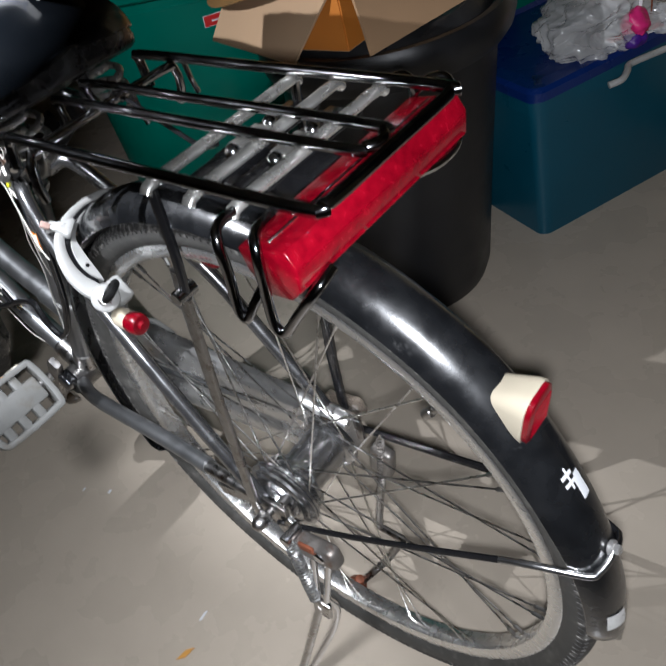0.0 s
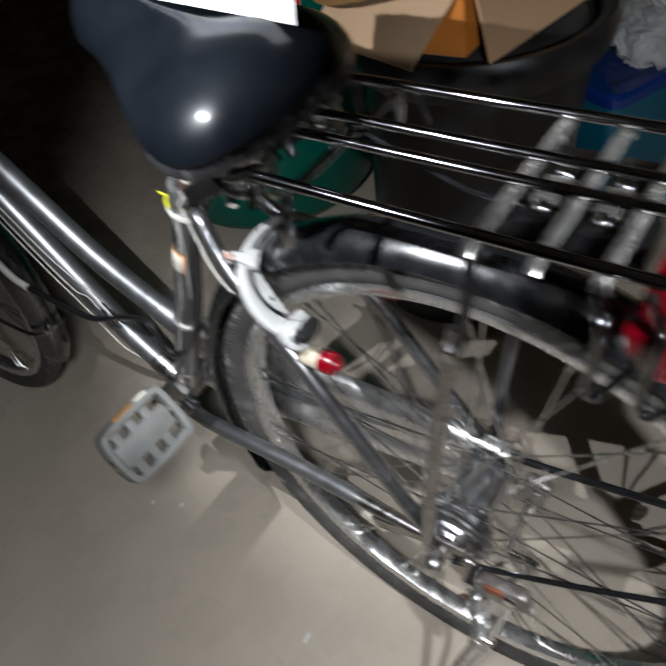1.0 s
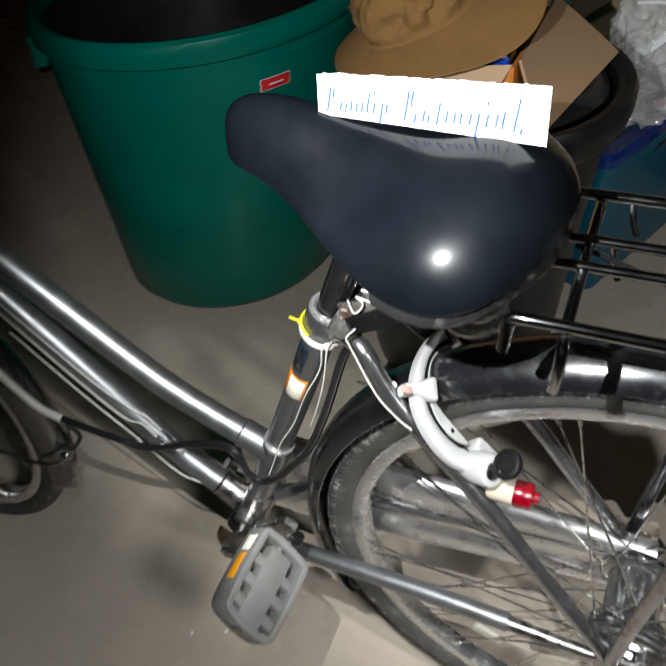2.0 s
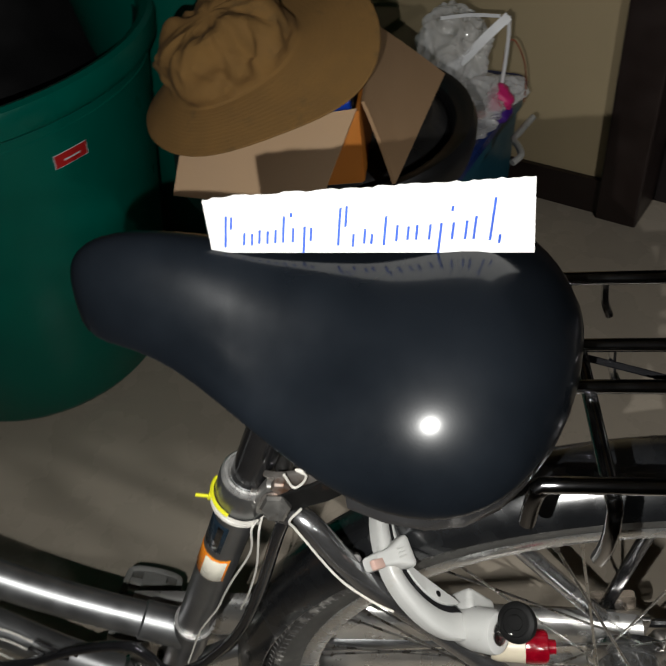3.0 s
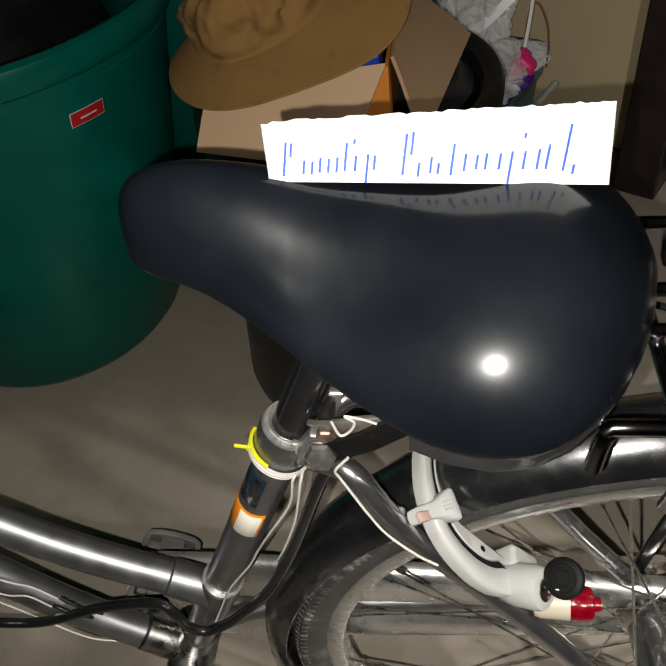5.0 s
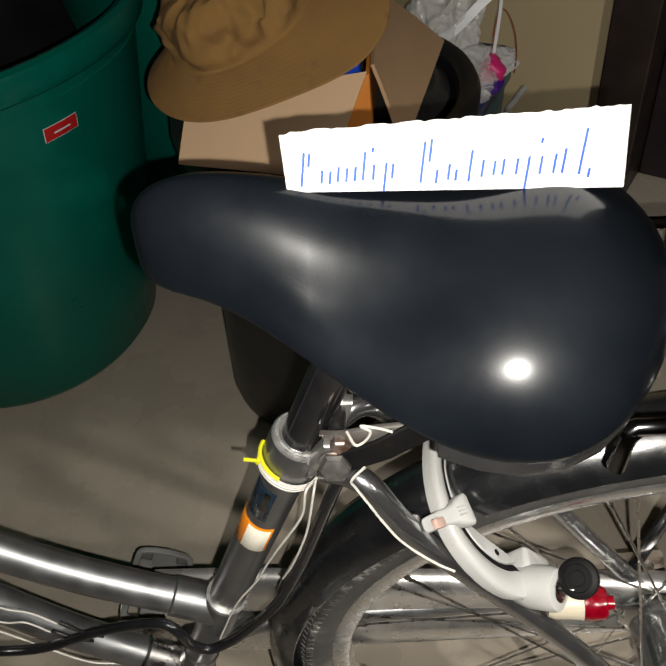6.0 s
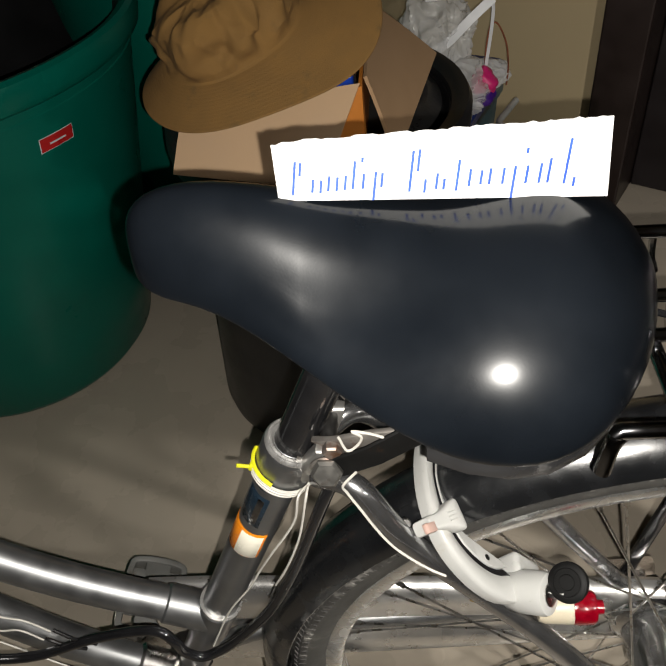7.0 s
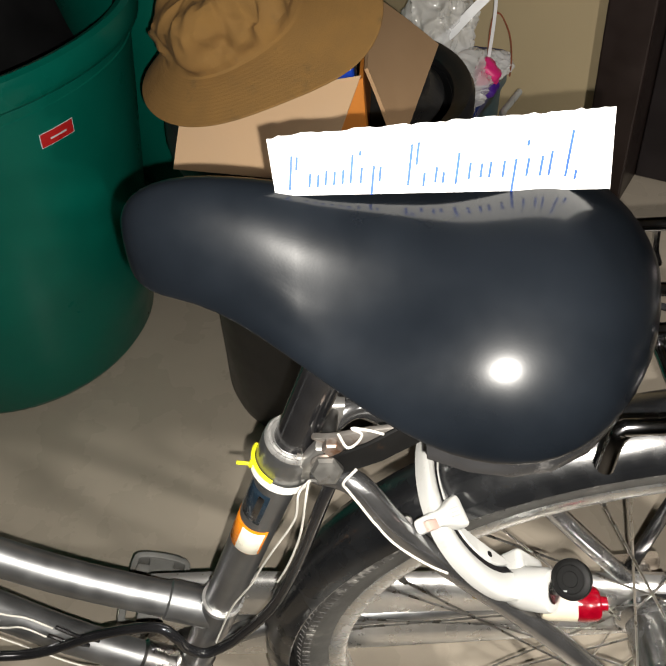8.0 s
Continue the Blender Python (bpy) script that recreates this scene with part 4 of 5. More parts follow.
def build_rest():
    # brake drum plate, axle nuts, stand
    axle = part("rear_axle", rod((0, -0.086, 0.33), (0, 0.086, 0.33), 0.0048, 12), M_steel, bike)
    for s in (-1, 1):
        part("axle_nut", rod((0, s * 0.074, 0.33), (0, s * 0.084, 0.33), 0.0088, 6, chamfer=0.0015), M_steel, axle)
        part("dome_nut", lathe([(0, 0.012), (0.004, 0.0115), (0.0075, 0.008), (0.0085, 0.003), (0.0085, 0), (0, 0)], along((0, s * 0.083, 0.33), (0, s * 0.1, 0.33)), 12), M_steel, axle)
    br = part("drum_brake", lathe([(0, 0), (0.043, 0), (0.045, 0.0015), (0.045, 0.004), (0.043, 0.0055), (0.041, 0.006), (0.0405, 0.009), (0.038, 0.0105), (0.033, 0.011), (0.0325, 0.009), (0.026, 0.009), (0.024, 0.013), (0.016, 0.0135), (0.014, 0.018), (0, 0.018)], along((0, -0.043, 0.33), (0, -0.1, 0.33)), 48), M_satin, bike, "bright steel drum brake at the rear hub")
    arm = sweep(bmesh.new(), [(0.0, -0.062, 0.33), (-0.06, -0.066, 0.318), (-0.085, -0.066, 0.312)], rrect(0.003, 0.016, 0.001, 1), up=(0, 1, 0))
    part("brake_arm", arm, M_steel, br)
    lev = sweep(bmesh.new(), [(0.012, -0.060, 0.318), (0.045, -0.060, 0.292), (0.058, -0.060, 0.286)], rrect(0.003, 0.012, 0.001, 1), up=(0, 1, 0))
    part("brake_lever", lev, M_steel, br)
    part("brake_rivet", rod((0.015, -0.052, 0.345), (0.015, -0.064, 0.345), 0.0055, 12), M_steel, br)
    # double leg stand: on each side a hinge block, a coil spring and bent rods
    st = part("kick_stand", block((0.026, 0.006, 0.040), Matrix.Translation((0.030, -0.070, 0.318)) @ Matrix.Rotation(radians(35), 4, "Y"), 0.002), M_steel, bike, "steel double-leg stand with coil springs, spotted with rust")
    part("hinge_block", block((0.052, 0.018, 0.028), Matrix.Translation((0.074, -0.078, 0.326)) @ Matrix.Rotation(radians(-8), 4, "Y"), 0.007, 3), M_hinge, st, "dull steel hinge block")
    part("hinge_rivet", rod((0.082, -0.083, 0.331), (0.082, -0.0895, 0.331), 0.0068, 16, chamfer=0.0015), M_chrome, st)
    part("rust_patch", block((0.020, 0.004, 0.010), Matrix.Translation((0.066, -0.0862, 0.335)) @ Matrix.Rotation(radians(-8), 4, "Y"), 0.0015), M_rust, st, "rusty slot of the hinge")
    part("stand_pin", rod((0.0425, -0.070, 0.336), (0.0425, -0.094, 0.336), 0.0066, 14), M_chrome, st)

    def coil(p, q, r, turns, wire):
        """A closely wound spring from p to q with a hook at each end."""
        p, q = Vector(p), Vector(q)
        d = (q - p).normalized()
        e1 = d.orthogonal().normalized()
        e2 = d.cross(e1)
        n = turns * 10
        body = [p.lerp(q, 0.08 + 0.84 * k / n) + (e1 * math.cos(2 * math.pi * k / 10) + e2 * math.sin(2 * math.pi * k / 10)) * r for k in range(n + 1)]
        return tube([p] + body + [q], wire, 6)
    part("stand_spring", coil((0.0465, -0.090, 0.338), (0.0500, -0.092, 0.222), 0.0058, 17, 0.0013), M_springgrey, st, "bright coil spring")
    part("stand_rod", tube([(0.062, -0.080, 0.314), (0.0598, -0.082, 0.2960), (0.0470, -0.088, 0.2223)], 0.0040, 10, smooth_n=3), M_chrome, st)
    part("stand_rod", tube([(0.080, -0.076, 0.318), (0.0774, -0.078, 0.3000), (0.0590, -0.086, 0.2240)], 0.0040, 10, smooth_n=3), M_chrome, st)
    part("stand_plate", block((0.024, 0.007, 0.036), Matrix.Translation((0.0490, -0.088, 0.204)) @ Matrix.Rotation(radians(14), 4, "Y"), 0.003), M_steel, st)
    part("stand_leg", tube([(0.0480, -0.088, 0.206), (0.0346, -0.094, 0.170), (0.006, -0.114, 0.080), (-0.018, -0.134, 0.006)], 0.0050, 10, smooth_n=4), M_steel, st)
    part("stand_leg", tube([(0.0590, -0.084, 0.226), (0.0560, -0.076, 0.190), (0.0400, -0.080, 0.135), (0.0120, -0.106, 0.066), (-0.010, -0.128, 0.014), (-0.018, -0.134, 0.006)], 0.0040, 10, smooth_n=4), M_chrome, st)
    part("hinge_block", block((0.030, 0.016, 0.046), Matrix.Translation((0.043, 0.066, 0.288)) @ Matrix.Rotation(radians(12), 4, "Y"), 0.006, 3), M_hinge, st, "dull steel hinge block")
    part("stand_spring", coil((0.056, 0.060, 0.345), (0.034, 0.060, 0.236), 0.0040, 15, 0.0011), M_hinge, st, "dull coil spring")
    part("stand_rod", tube([(0.042, 0.062, 0.270), (0.0295, 0.060, 0.2213), (0.0130, 0.058, 0.148), (0.0180, 0.057, 0.139), (0.050, 0.055, 0.143)], 0.0046, 10, smooth_n=3), M_steel, st)
    part("stand_leg", tube([(0.050, 0.055, 0.143), (0.020, 0.042, 0.085), (-0.026, 0.024, 0.016)], 0.0050, 10, smooth_n=3), M_steel, st)
    foot = lathe([(0, 0), (0.015, 0), (0.014, 0.006), (0.009, 0.018), (0.006, 0.034), (0, 0.036)], Matrix.Translation((-0.036, 0.021, 0.0005)) @ Matrix.Rotation(radians(24), 4, "Y") @ Matrix.Translation((0, 0, 0.005)), 16)
    part("stand_foot", foot, M_rust, st, "rusty orange stand foot")
    part("spoke_reflector", block((0.040, 0.006, 0.016), Matrix.Translation((-0.140, -0.010, 0.186)) @ Matrix.Rotation(radians(24), 4, "Y"), 0.003), M_stickw, bike, "small white spoke reflector")
    part("chain_guard_plate", block((0.054, 0.003, 0.024), Matrix.Translation((-0.012, 0.086, 0.338)) @ Matrix.Rotation(radians(-10), 4, "Y"), 0.005), M_smoke, bike, "small smoky brown plate at the far axle")
    # cranks and pedals
    cdir = Vector((0.66, 0, 0.75)).normalized()
    cr = part("crank_axle", rod(BBK + Vector((0, -0.062, 0)), BBK + Vector((0, 0.062, 0)), 0.008, 14), M_steel, bike)
    for s in (-1, 1):
        e = BBK + Vector((0, s * 0.058, 0))
        tip = BBK + cdir * (-s * 0.150) + Vector((0, s * 0.070, 0))
        part("crank_arm", sweep(bmesh.new(), [e - (tip - e) * 0.08, e, e.lerp(tip, 0.5), tip, tip + (tip - e) * 0.06], rrect(0.012, 0.022, 0.004, 2), up=(0, 1, 0), scale=[0.8, 1.15, 0.9, 0.95, 0.7]), M_steel, cr)
        part("crank_nut", rod(e, e + Vector((0, s * 0.014, 0)), 0.011, 6, chamfer=0.002), M_steel, cr)
        pedal(tip, s)
    part("crank_cap", block((0.022, 0.016, 0.024), Matrix.Translation((-0.344, -0.066, 0.372)) @ Matrix.Rotation(radians(40), 4, "Y"), 0.004, 3), M_black, cr, "black dust cap on the crank's end")
    part("bearing_cover", lathe([(0, 0.020), (0.008, 0.019), (0.016, 0.015), (0.021, 0.008), (0.0225, 0), (0, 0)], along((-0.452, -0.038, 0.276), (-0.462, -0.085, 0.262)), 28), M_amberdark, cr, "smoky brown plastic bearing cover")
    # chain case on the far side
    cc = bmesh.new()
    F0 = [(-0.475, 0.30, 0.062), (-0.40, 0.30, 0.066), (-0.30, 0.305, 0.058), (-0.20, 0.312, 0.050), (-0.10, 0.318, 0.042), (-0.02, 0.322, 0.034), (0.015, 0.325, 0.026)]
    rings = []
    for x, z, h in F0:
        rings.append([cc.verts.new((x, y, z + dz * h)) for y, dz in ((0.066, 1.0), (0.072, 0.8), (0.0725, 0.42), (0.070, 0.36), (0.0725, 0.30), (0.0725, -0.8), (0.066, -1.0), (0.046, -1.0), (0.0385, -0.94), (0.0365, -0.80), (0.0370, -0.56), (0.0400, -0.40), (0.0440, -0.28), (0.0455, -0.18), (0.0455, 0.22), (0.0440, 0.26), (0.0440, 0.30), (0.0455, 0.34), (0.0460, 0.60), (0.0490, 0.80), (0.0540, 0.94), (0.0600, 1.0))])
    for A, Bq in zip(rings, rings[1:]):
        for k in range(len(A)):
            cc.faces.new((A[k], A[(k + 1) % len(A)], Bq[(k + 1) % len(A)], Bq[k]))
    cc.faces.new(rings[0])
    cc.faces.new(rings[-1])
    part("chain_case", cc, M_case, bike, "ribbed chrome chain case")
    # front wheel's fender stays and fork
    fk = part("fork", tube([(-0.955, -0.052, 0.66), (-0.985, -0.055, 0.52), (-1.03, -0.056, 0.38), (-1.090, -0.056, 0.33)], 0.010, 14, smooth_n=4, scale=None), M_frame, bike, "graphite painted front fork")
    part("fork_blade", tube([(-0.955, 0.052, 0.66), (-0.985, 0.055, 0.52), (-1.03, 0.056, 0.38), (-1.090, 0.056, 0.33)], 0.010, 14, smooth_n=4), M_frame, fk)
    part("fork_crown", block((0.03, 0.11, 0.03), Matrix.Translation((-0.945, 0, 0.70)), 0.008), M_frame, fk)
    ff = fender("front_fender", (-1.090, 0, 0.33), -25, 120, 0.352, 0.0265, M_fender, "glossy black steel front fender")
    part("tail_bolt", rod((-0.737, -0.012, 0.29), (-0.723, -0.012, 0.292), 0.007, 12), M_steel, ff)
    for s in (-1, 1):
        part("stay", tube([(-1.090, s * 0.060, 0.33), (-0.925, s * 0.046, 0.31), (-0.785, s * 0.036, 0.286), (-0.740, s * 0.026, 0.284), (-0.731, 0, 0.285)], 0.003, 8, smooth_n=4), M_steel, ff)
    # cables: black brake cable and white lamp wires
    cb = part("brake_cable", tube([(-0.262, -0.016, 0.650), (-0.274, -0.022, 0.622), (-0.301, -0.022, 0.541), (-0.329, -0.022, 0.475), (-0.366, -0.022, 0.420), (-0.388, -0.023, 0.398), (-0.401, -0.025, 0.395), (-0.412, -0.026, 0.408), (-0.416, -0.026, 0.428), (-0.433, -0.022, 0.439), (-0.487, -0.020, 0.420), (-0.545, -0.026, 0.398), (-0.585, -0.034, 0.409), (-0.630, -0.037, 0.418), (-0.664, -0.040, 0.428)], 0.0044, 10, smooth_n=6), M_black, bike, "thick black brake cable")
    part("cable_sleeve", tube([(-0.655, -0.040, 0.4255), (-0.690, -0.040, 0.440), (-0.733, -0.040, 0.500), (-0.762, -0.040, 0.562), (-0.80, -0.042, 0.66), (-0.85, -0.044, 0.78), (-0.90, -0.045, 0.88)], 0.0050, 10, smooth_n=5), M_wire, bike, "white outer sleeve of the front cable")
    W = 0.00085
    part("lamp_wire", tube([(-0.284, -0.022, 0.640), (-0.287, -0.029, 0.640), (-0.293, -0.029, 0.612), (-0.313, -0.028, 0.572), (-0.327, -0.024, 0.540), (-0.339, -0.022, 0.512), (-0.362, -0.020, 0.470), (-0.380, -0.019, 0.425), (-0.388, -0.020, 0.405)], W, 6, smooth_n=8), M_wire, cb, "thin white wire")
    part("lamp_wire", tube([(-0.281, -0.022, 0.642), (-0.282, -0.030, 0.640), (-0.289, -0.031, 0.605), (-0.296, -0.030, 0.580), (-0.307, -0.028, 0.548), (-0.318, -0.024, 0.520)], W, 6, smooth_n=8), M_wire, cb, "thin white wire")
    part("lamp_wire", tube([(-0.248, -0.040, 0.682), (-0.256, -0.042, 0.672), (-0.254, -0.042, 0.664), (-0.247, -0.045, 0.651), (-0.240, -0.048, 0.638), (-0.231, -0.052, 0.625), (-0.221, -0.056, 0.617), (-0.208, -0.060, 0.609), (-0.198, -0.062, 0.604)], W, 6, smooth_n=8), M_wire, cb, "thin white wire")
    part("lamp_wire", tube([(-0.525, -0.018, 0.428), (-0.541, -0.018, 0.448), (-0.560, -0.018, 0.456), (-0.60, -0.018, 0.485), (-0.65, -0.018, 0.540), (-0.72, -0.018, 0.62)], W, 6, smooth_n=6), M_wire, cb, "thin white wire")
    part("lamp_wire", tube([(-0.537, -0.018, 0.411), (-0.552, -0.018, 0.430), (-0.576, -0.018, 0.432), (-0.62, -0.018, 0.475), (-0.70, -0.018, 0.57)], W, 6, smooth_n=6), M_wire, cb, "thin white wire")
    part("lamp_wire", tube([(-0.50, -0.012, 0.328), (-0.53, -0.016, 0.345), (-0.58, -0.015, 0.398), (-0.63, -0.016, 0.452), (-0.70, -0.016, 0.535)], W, 6, smooth_n=6), M_wire, cb, "thin white wire")
    for a, b in (((-0.5215, -0.018, 0.4310), (-0.492, -0.018, 0.4033)), ((-0.5340, -0.018, 0.4150), (-0.504, -0.018, 0.3937))):
        a, b = Vector(a), Vector(b)
        part("wire_sleeve", tube([a, a.lerp(b, 0.5) + Vector((0, -0.002, 0.001)), b], 0.0017, 8, smooth_n=3), M_black, cb, "black insulating sleeve on the wire")
        part("wire_mark", rod(a.lerp(b, 0.70), a.lerp(b, 0.90), 0.0019, 8), M_brass, cb, "bare brass end of the wire")
    part("wire_loop", tube([(-0.257, -0.029, 0.700), (-0.253, -0.030, 0.689), (-0.247, -0.030, 0.693), (-0.244, -0.030, 0.701), (-0.249, -0.030, 0.706), (-0.240, -0.030, 0.704), (-0.232, -0.029, 0.699)], W, 6, smooth_n=6), M_wire, cb, "loop of white wire")
    # yellow tie over turns of white wire, round the top of the seat tube
    for z, r, m, w, nm, a0, a1 in ((0.6375, 0.0208, M_yellow, 0.0014, "cable_tie", 160, 250), (0.6352, 0.0207, M_wire, 0.0011, "wire_turn", 195, 400), (0.6325, 0.0205, M_wire, 0.0011, "wire_turn", 90, 400), (0.6300, 0.0200, M_wire, 0.0011, "wire_turn", 150, 400)):
        mm = along(on_seat_tube(z), SEAT_TOP)
        inv = mm.to_3x3().inverted()
        pts = []
        for k in range(29):
            an = radians(a0 + (a1 - a0) * k / 28)
            q = inv @ Vector((math.cos(an), math.sin(an), 0))
            q.z = 0
            pts.append(mm @ (q.normalized() * r + Vector((0, 0, 0.0008 * math.sin(an * 2)))))
        part(nm, tube(pts, w, 6), m, bike, "yellow cable tie" if m is M_yellow else "turn of white wire")
    tk = on_seat_tube(0.640) + Vector((-0.0205, -0.006, 0.002))
    part("tie_knot", block((0.0050, 0.0044, 0.0056), Matrix.Translation(tk) @ Matrix.Rotation(radians(25), 4, "Y"), 0.0012), M_yellow, bike, "head of the yellow cable tie")
    part("tie_tail", tube([tk, tk + Vector((-0.004, -0.001, 0.002)), tk + Vector((-0.0095, -0.002, 0.0045))], 0.0013, 6), M_yellow, bike, "cut end of a yellow cable tie")


def pedal(tip, s):
    o = Vector((tip.x + 0.002, tip.y + s * 0.012, tip.z - 0.008))
    rot = Matrix.Translation(o) @ Matrix.Rotation(radians(58 if s < 0 else 20), 4, "Y") @ Matrix.Scale(0.98 if s < 0 else 1.0, 4)
    sp = part("pedal", rod(o, o + Vector((0, s * 0.105, 0)), 0.007, 12), M_steel, bike, "grey plastic platform pedal")
    bm = bmesh.new()
    y0, y1 = s * 0.012, s * 0.100
    ring = [rot @ Vector((x, y, 0)) for x, y in ((-0.026, y0), (-0.033, y0 + s * 0.012), (-0.033, y1 - s * 0.016), (-0.024, y1), (0.024, y1), (0.033, y1 - s * 0.016), (0.033, y0 + s * 0.012), (0.026, y0))]
    sweep(bm, spline(ring, 4, True), rrect(0.026, 0.008, 0.002, 2), True, up=tuple(rot.to_3x3() @ Vector((0, 0, 1))))
    part("cage", bm, M_pedal, sp)
    for y in (0.040, 0.062, 0.084):
        part("cage_bar", block((0.062, 0.012, 0.018), rot @ Matrix.Translation((0, s * y, 0)), 0.003), M_pedal, sp)
    part("core", block((0.032, 0.088, 0.020), rot @ Matrix.Translation((0, s * 0.062, 0)), 0.004), M_pedal, sp)
    for sx in (-1, 1):
        part("pedal_reflector", block((0.004, 0.030, 0.013), rot @ Matrix.Translation((sx * 0.0362, s * 0.058, 0)), 0.001), M_amber, sp, "amber pedal reflector")
        part("pedal_reflector", block((0.004, 0.018, 0.013), rot @ Matrix.Translation((sx * 0.0362, s * 0.031, 0)), 0.001), M_stickw, sp, "white pedal reflector")


build_frame()
build_wheel("rear_wheel", HUB, 0.033, 0.0325, rear_hub, "aluminium spoked rear wheel")
build_wheel("front_wheel", (-1.090, 0, 0.33), 0.031, 0.016, front_hub, "aluminium spoked front wheel")
build_rear_fender()
build_fender_reflector()
build_rack()
build_rack_reflector()
build_saddle()
build_lock()
build_rest()

# ---- the paper strip that stands on the saddle ----
def paper_card():
    tl, bl, br, tr = Vector((-0.2745, 0.004, 0.867)), Vector((-0.2735, -0.003, 0.841)), Vector((-0.1235, 0.008, 0.8275)), Vector((-0.1245, 0.017, 0.8635))
    rng = random.Random(4)
    n = 60
    bm = bmesh.new()
    nrm = (br - bl).cross(tl - bl).normalized() * 0.0003
    rows_ = []
    for k in range(n + 1):
        u = k / n
        b = bl.lerp(br, u)
        t = tl.lerp(tr, u)
        t = t + (t - b).normalized() * (rng.uniform(-0.0006, 0.0005) - 0.0008 * (u < 0.02))
        rows_.append([bm.verts.new(p + o) for o in (nrm, -nrm) for p in (b, t)])
    for A, Bq in zip(rows_, rows_[1:]):
        for a, b in ((0, 1), (1, 3), (3, 2), (2, 0)):
            bm.faces.new((A[a], A[b], Bq[b], Bq[a]))
    bm.faces.new([rows_[0][i] for i in (0, 1, 3, 2)])
    bm.faces.new([rows_[-1][i] for i in (0, 1, 3, 2)])
    card = tagged(part("paper_card", bm, M_paper, smooth=False), "torn white paper strip with blue handwriting, standing on the saddle", "paper")
    # two words of handwriting as plain slanted bars
    front = (br - bl).cross(tl - bl).normalized()
    bars = [(0.045, 0.10, 0.66), (0.072, 0.42, 0.64), (0.104, 0.14, 0.36), (0.128, 0.13, 0.34), (0.152, 0.16, 0.40), (0.177, 0.16, 0.38), (0.202, 0.17, 0.40), (0.226, 0.18, 0.62), (0.256, 0.18, 0.42), (0.262, 0.60, 0.67), (0.285, 0.0, 0.44), (0.312, 0.20, 0.42),
            (0.395, 0.12, 0.72), (0.424, 0.42, 0.74), (0.440, 0.10, 0.30), (0.476, 0.15, 0.38), (0.498, 0.14, 0.30), (0.536, 0.12, 0.56), (0.575, 0.18, 0.42), (0.610, 0.20, 0.40), (0.636, 0.20, 0.42), (0.676, 0.20, 0.42), (0.702, 0.0, 0.44), (0.746, 0.20, 0.44), (0.751, 0.60, 0.67), (0.786, 0.20, 0.46), (0.812, 0.20, 0.52), (0.862, 0.18, 0.76), (0.890, 0.14, 0.26)]

    def at(u, v):
        return bl.lerp(br, u).lerp(tl.lerp(tr, u), v) + front * (0.0007 if front.y < 0 else -0.0007)
    for i, (u, lo, hi) in enumerate(bars):
        ink = bmesh.new()
        a, b = at(u, lo), at(u + 0.034 * (hi - lo), hi)
        w = (br - bl).normalized() * 0.00055
        z = front * 0.0001
        q = [a - w, a + w, b + w, b - w]
        top = [ink.verts.new(p + z) for p in q]
        bot = [ink.verts.new(p - z) for p in q]
        ink.faces.new(top)
        ink.faces.new(bot)
        for k in range(4):
            ink.faces.new((top[k], top[(k + 1) % 4], bot[(k + 1) % 4], bot[k]))
        part("pen_stroke", ink, M_ink, card, "blue pen stroke", smooth=False)


paper_card()


# ---- bins, boxes and bags along the wall ----
def big_bin(name, x, y, prof, m, label, lean=(0.0, 0.0)):
    """A round bin, sheared to fit the camera's view: its mouth sits off its base by the lean."""
    c = Matrix(((1, 0, lean[0], x), (0, 1, lean[1], y), (0, 0, 1, 0), (0, 0, 0, 1)))
    return tagged(part(name, lathe(prof, c, 72), m), label, "bin"), c


GREEN = [(0, 0.004), (0.222, 0.0), (0.243, 0.006), (0.2555, 0.024), (0.267, 0.14), (0.2866, 0.34), (0.3108, 0.587), (0.3115, 0.622), (0.3065, 0.622), (0.303, 0.585), (0.280, 0.34), (0.247, 0.03), (0.22, 0.015), (0, 0.012)]
GREEN_RIM = [(0.3110, 0.584), (0.3215, 0.586), (0.3260, 0.590), (0.3270, 0.598), (0.3285, 0.616), (0.3255, 0.626), (0.318, 0.631), (0.310, 0.630), (0.3040, 0.626), (0.3110, 0.620)]
GX, GY = -0.9865, 0.8144
GREEN_LEAN = (0.09, 0.03)
green, gm = big_bin("green_bin", GX, GY, GREEN, M_greenbin, "large round dark green plastic bin, open, with a small red label", GREEN_LEAN)
part("rim", lathe(GREEN_RIM, gm, 72, True), M_greenbin, green)


def wrap(parent, mtx, r0, z0, r1, z1, a0, a1, m, name, label, lift):
    bm = bmesh.new()
    n = 8
    g = [[bm.verts.new(mtx @ Vector(((r + lift) * math.cos(radians(a0 + (a1 - a0) * k / n)), (r + lift) * math.sin(radians(a0 + (a1 - a0) * k / n)), z))) for r, z in ((r0 - lift, z0), (r0, z0), (r1, z1), (r1 - lift, z1))] for k in range(n + 1)]
    for A, Bq in zip(g, g[1:]):
        for j in range(3):
            bm.faces.new((A[j], A[j + 1], Bq[j + 1], Bq[j]))
    return part(name, bm, m, parent, label)


def bin_r(z):
    for (r0, z0), (r1, z1) in zip(GREEN[4:7], GREEN[5:8]):
        if z0 <= z <= z1:
            return r0 + (r1 - r0) * (z - z0) / (z1 - z0)
    return 0.305


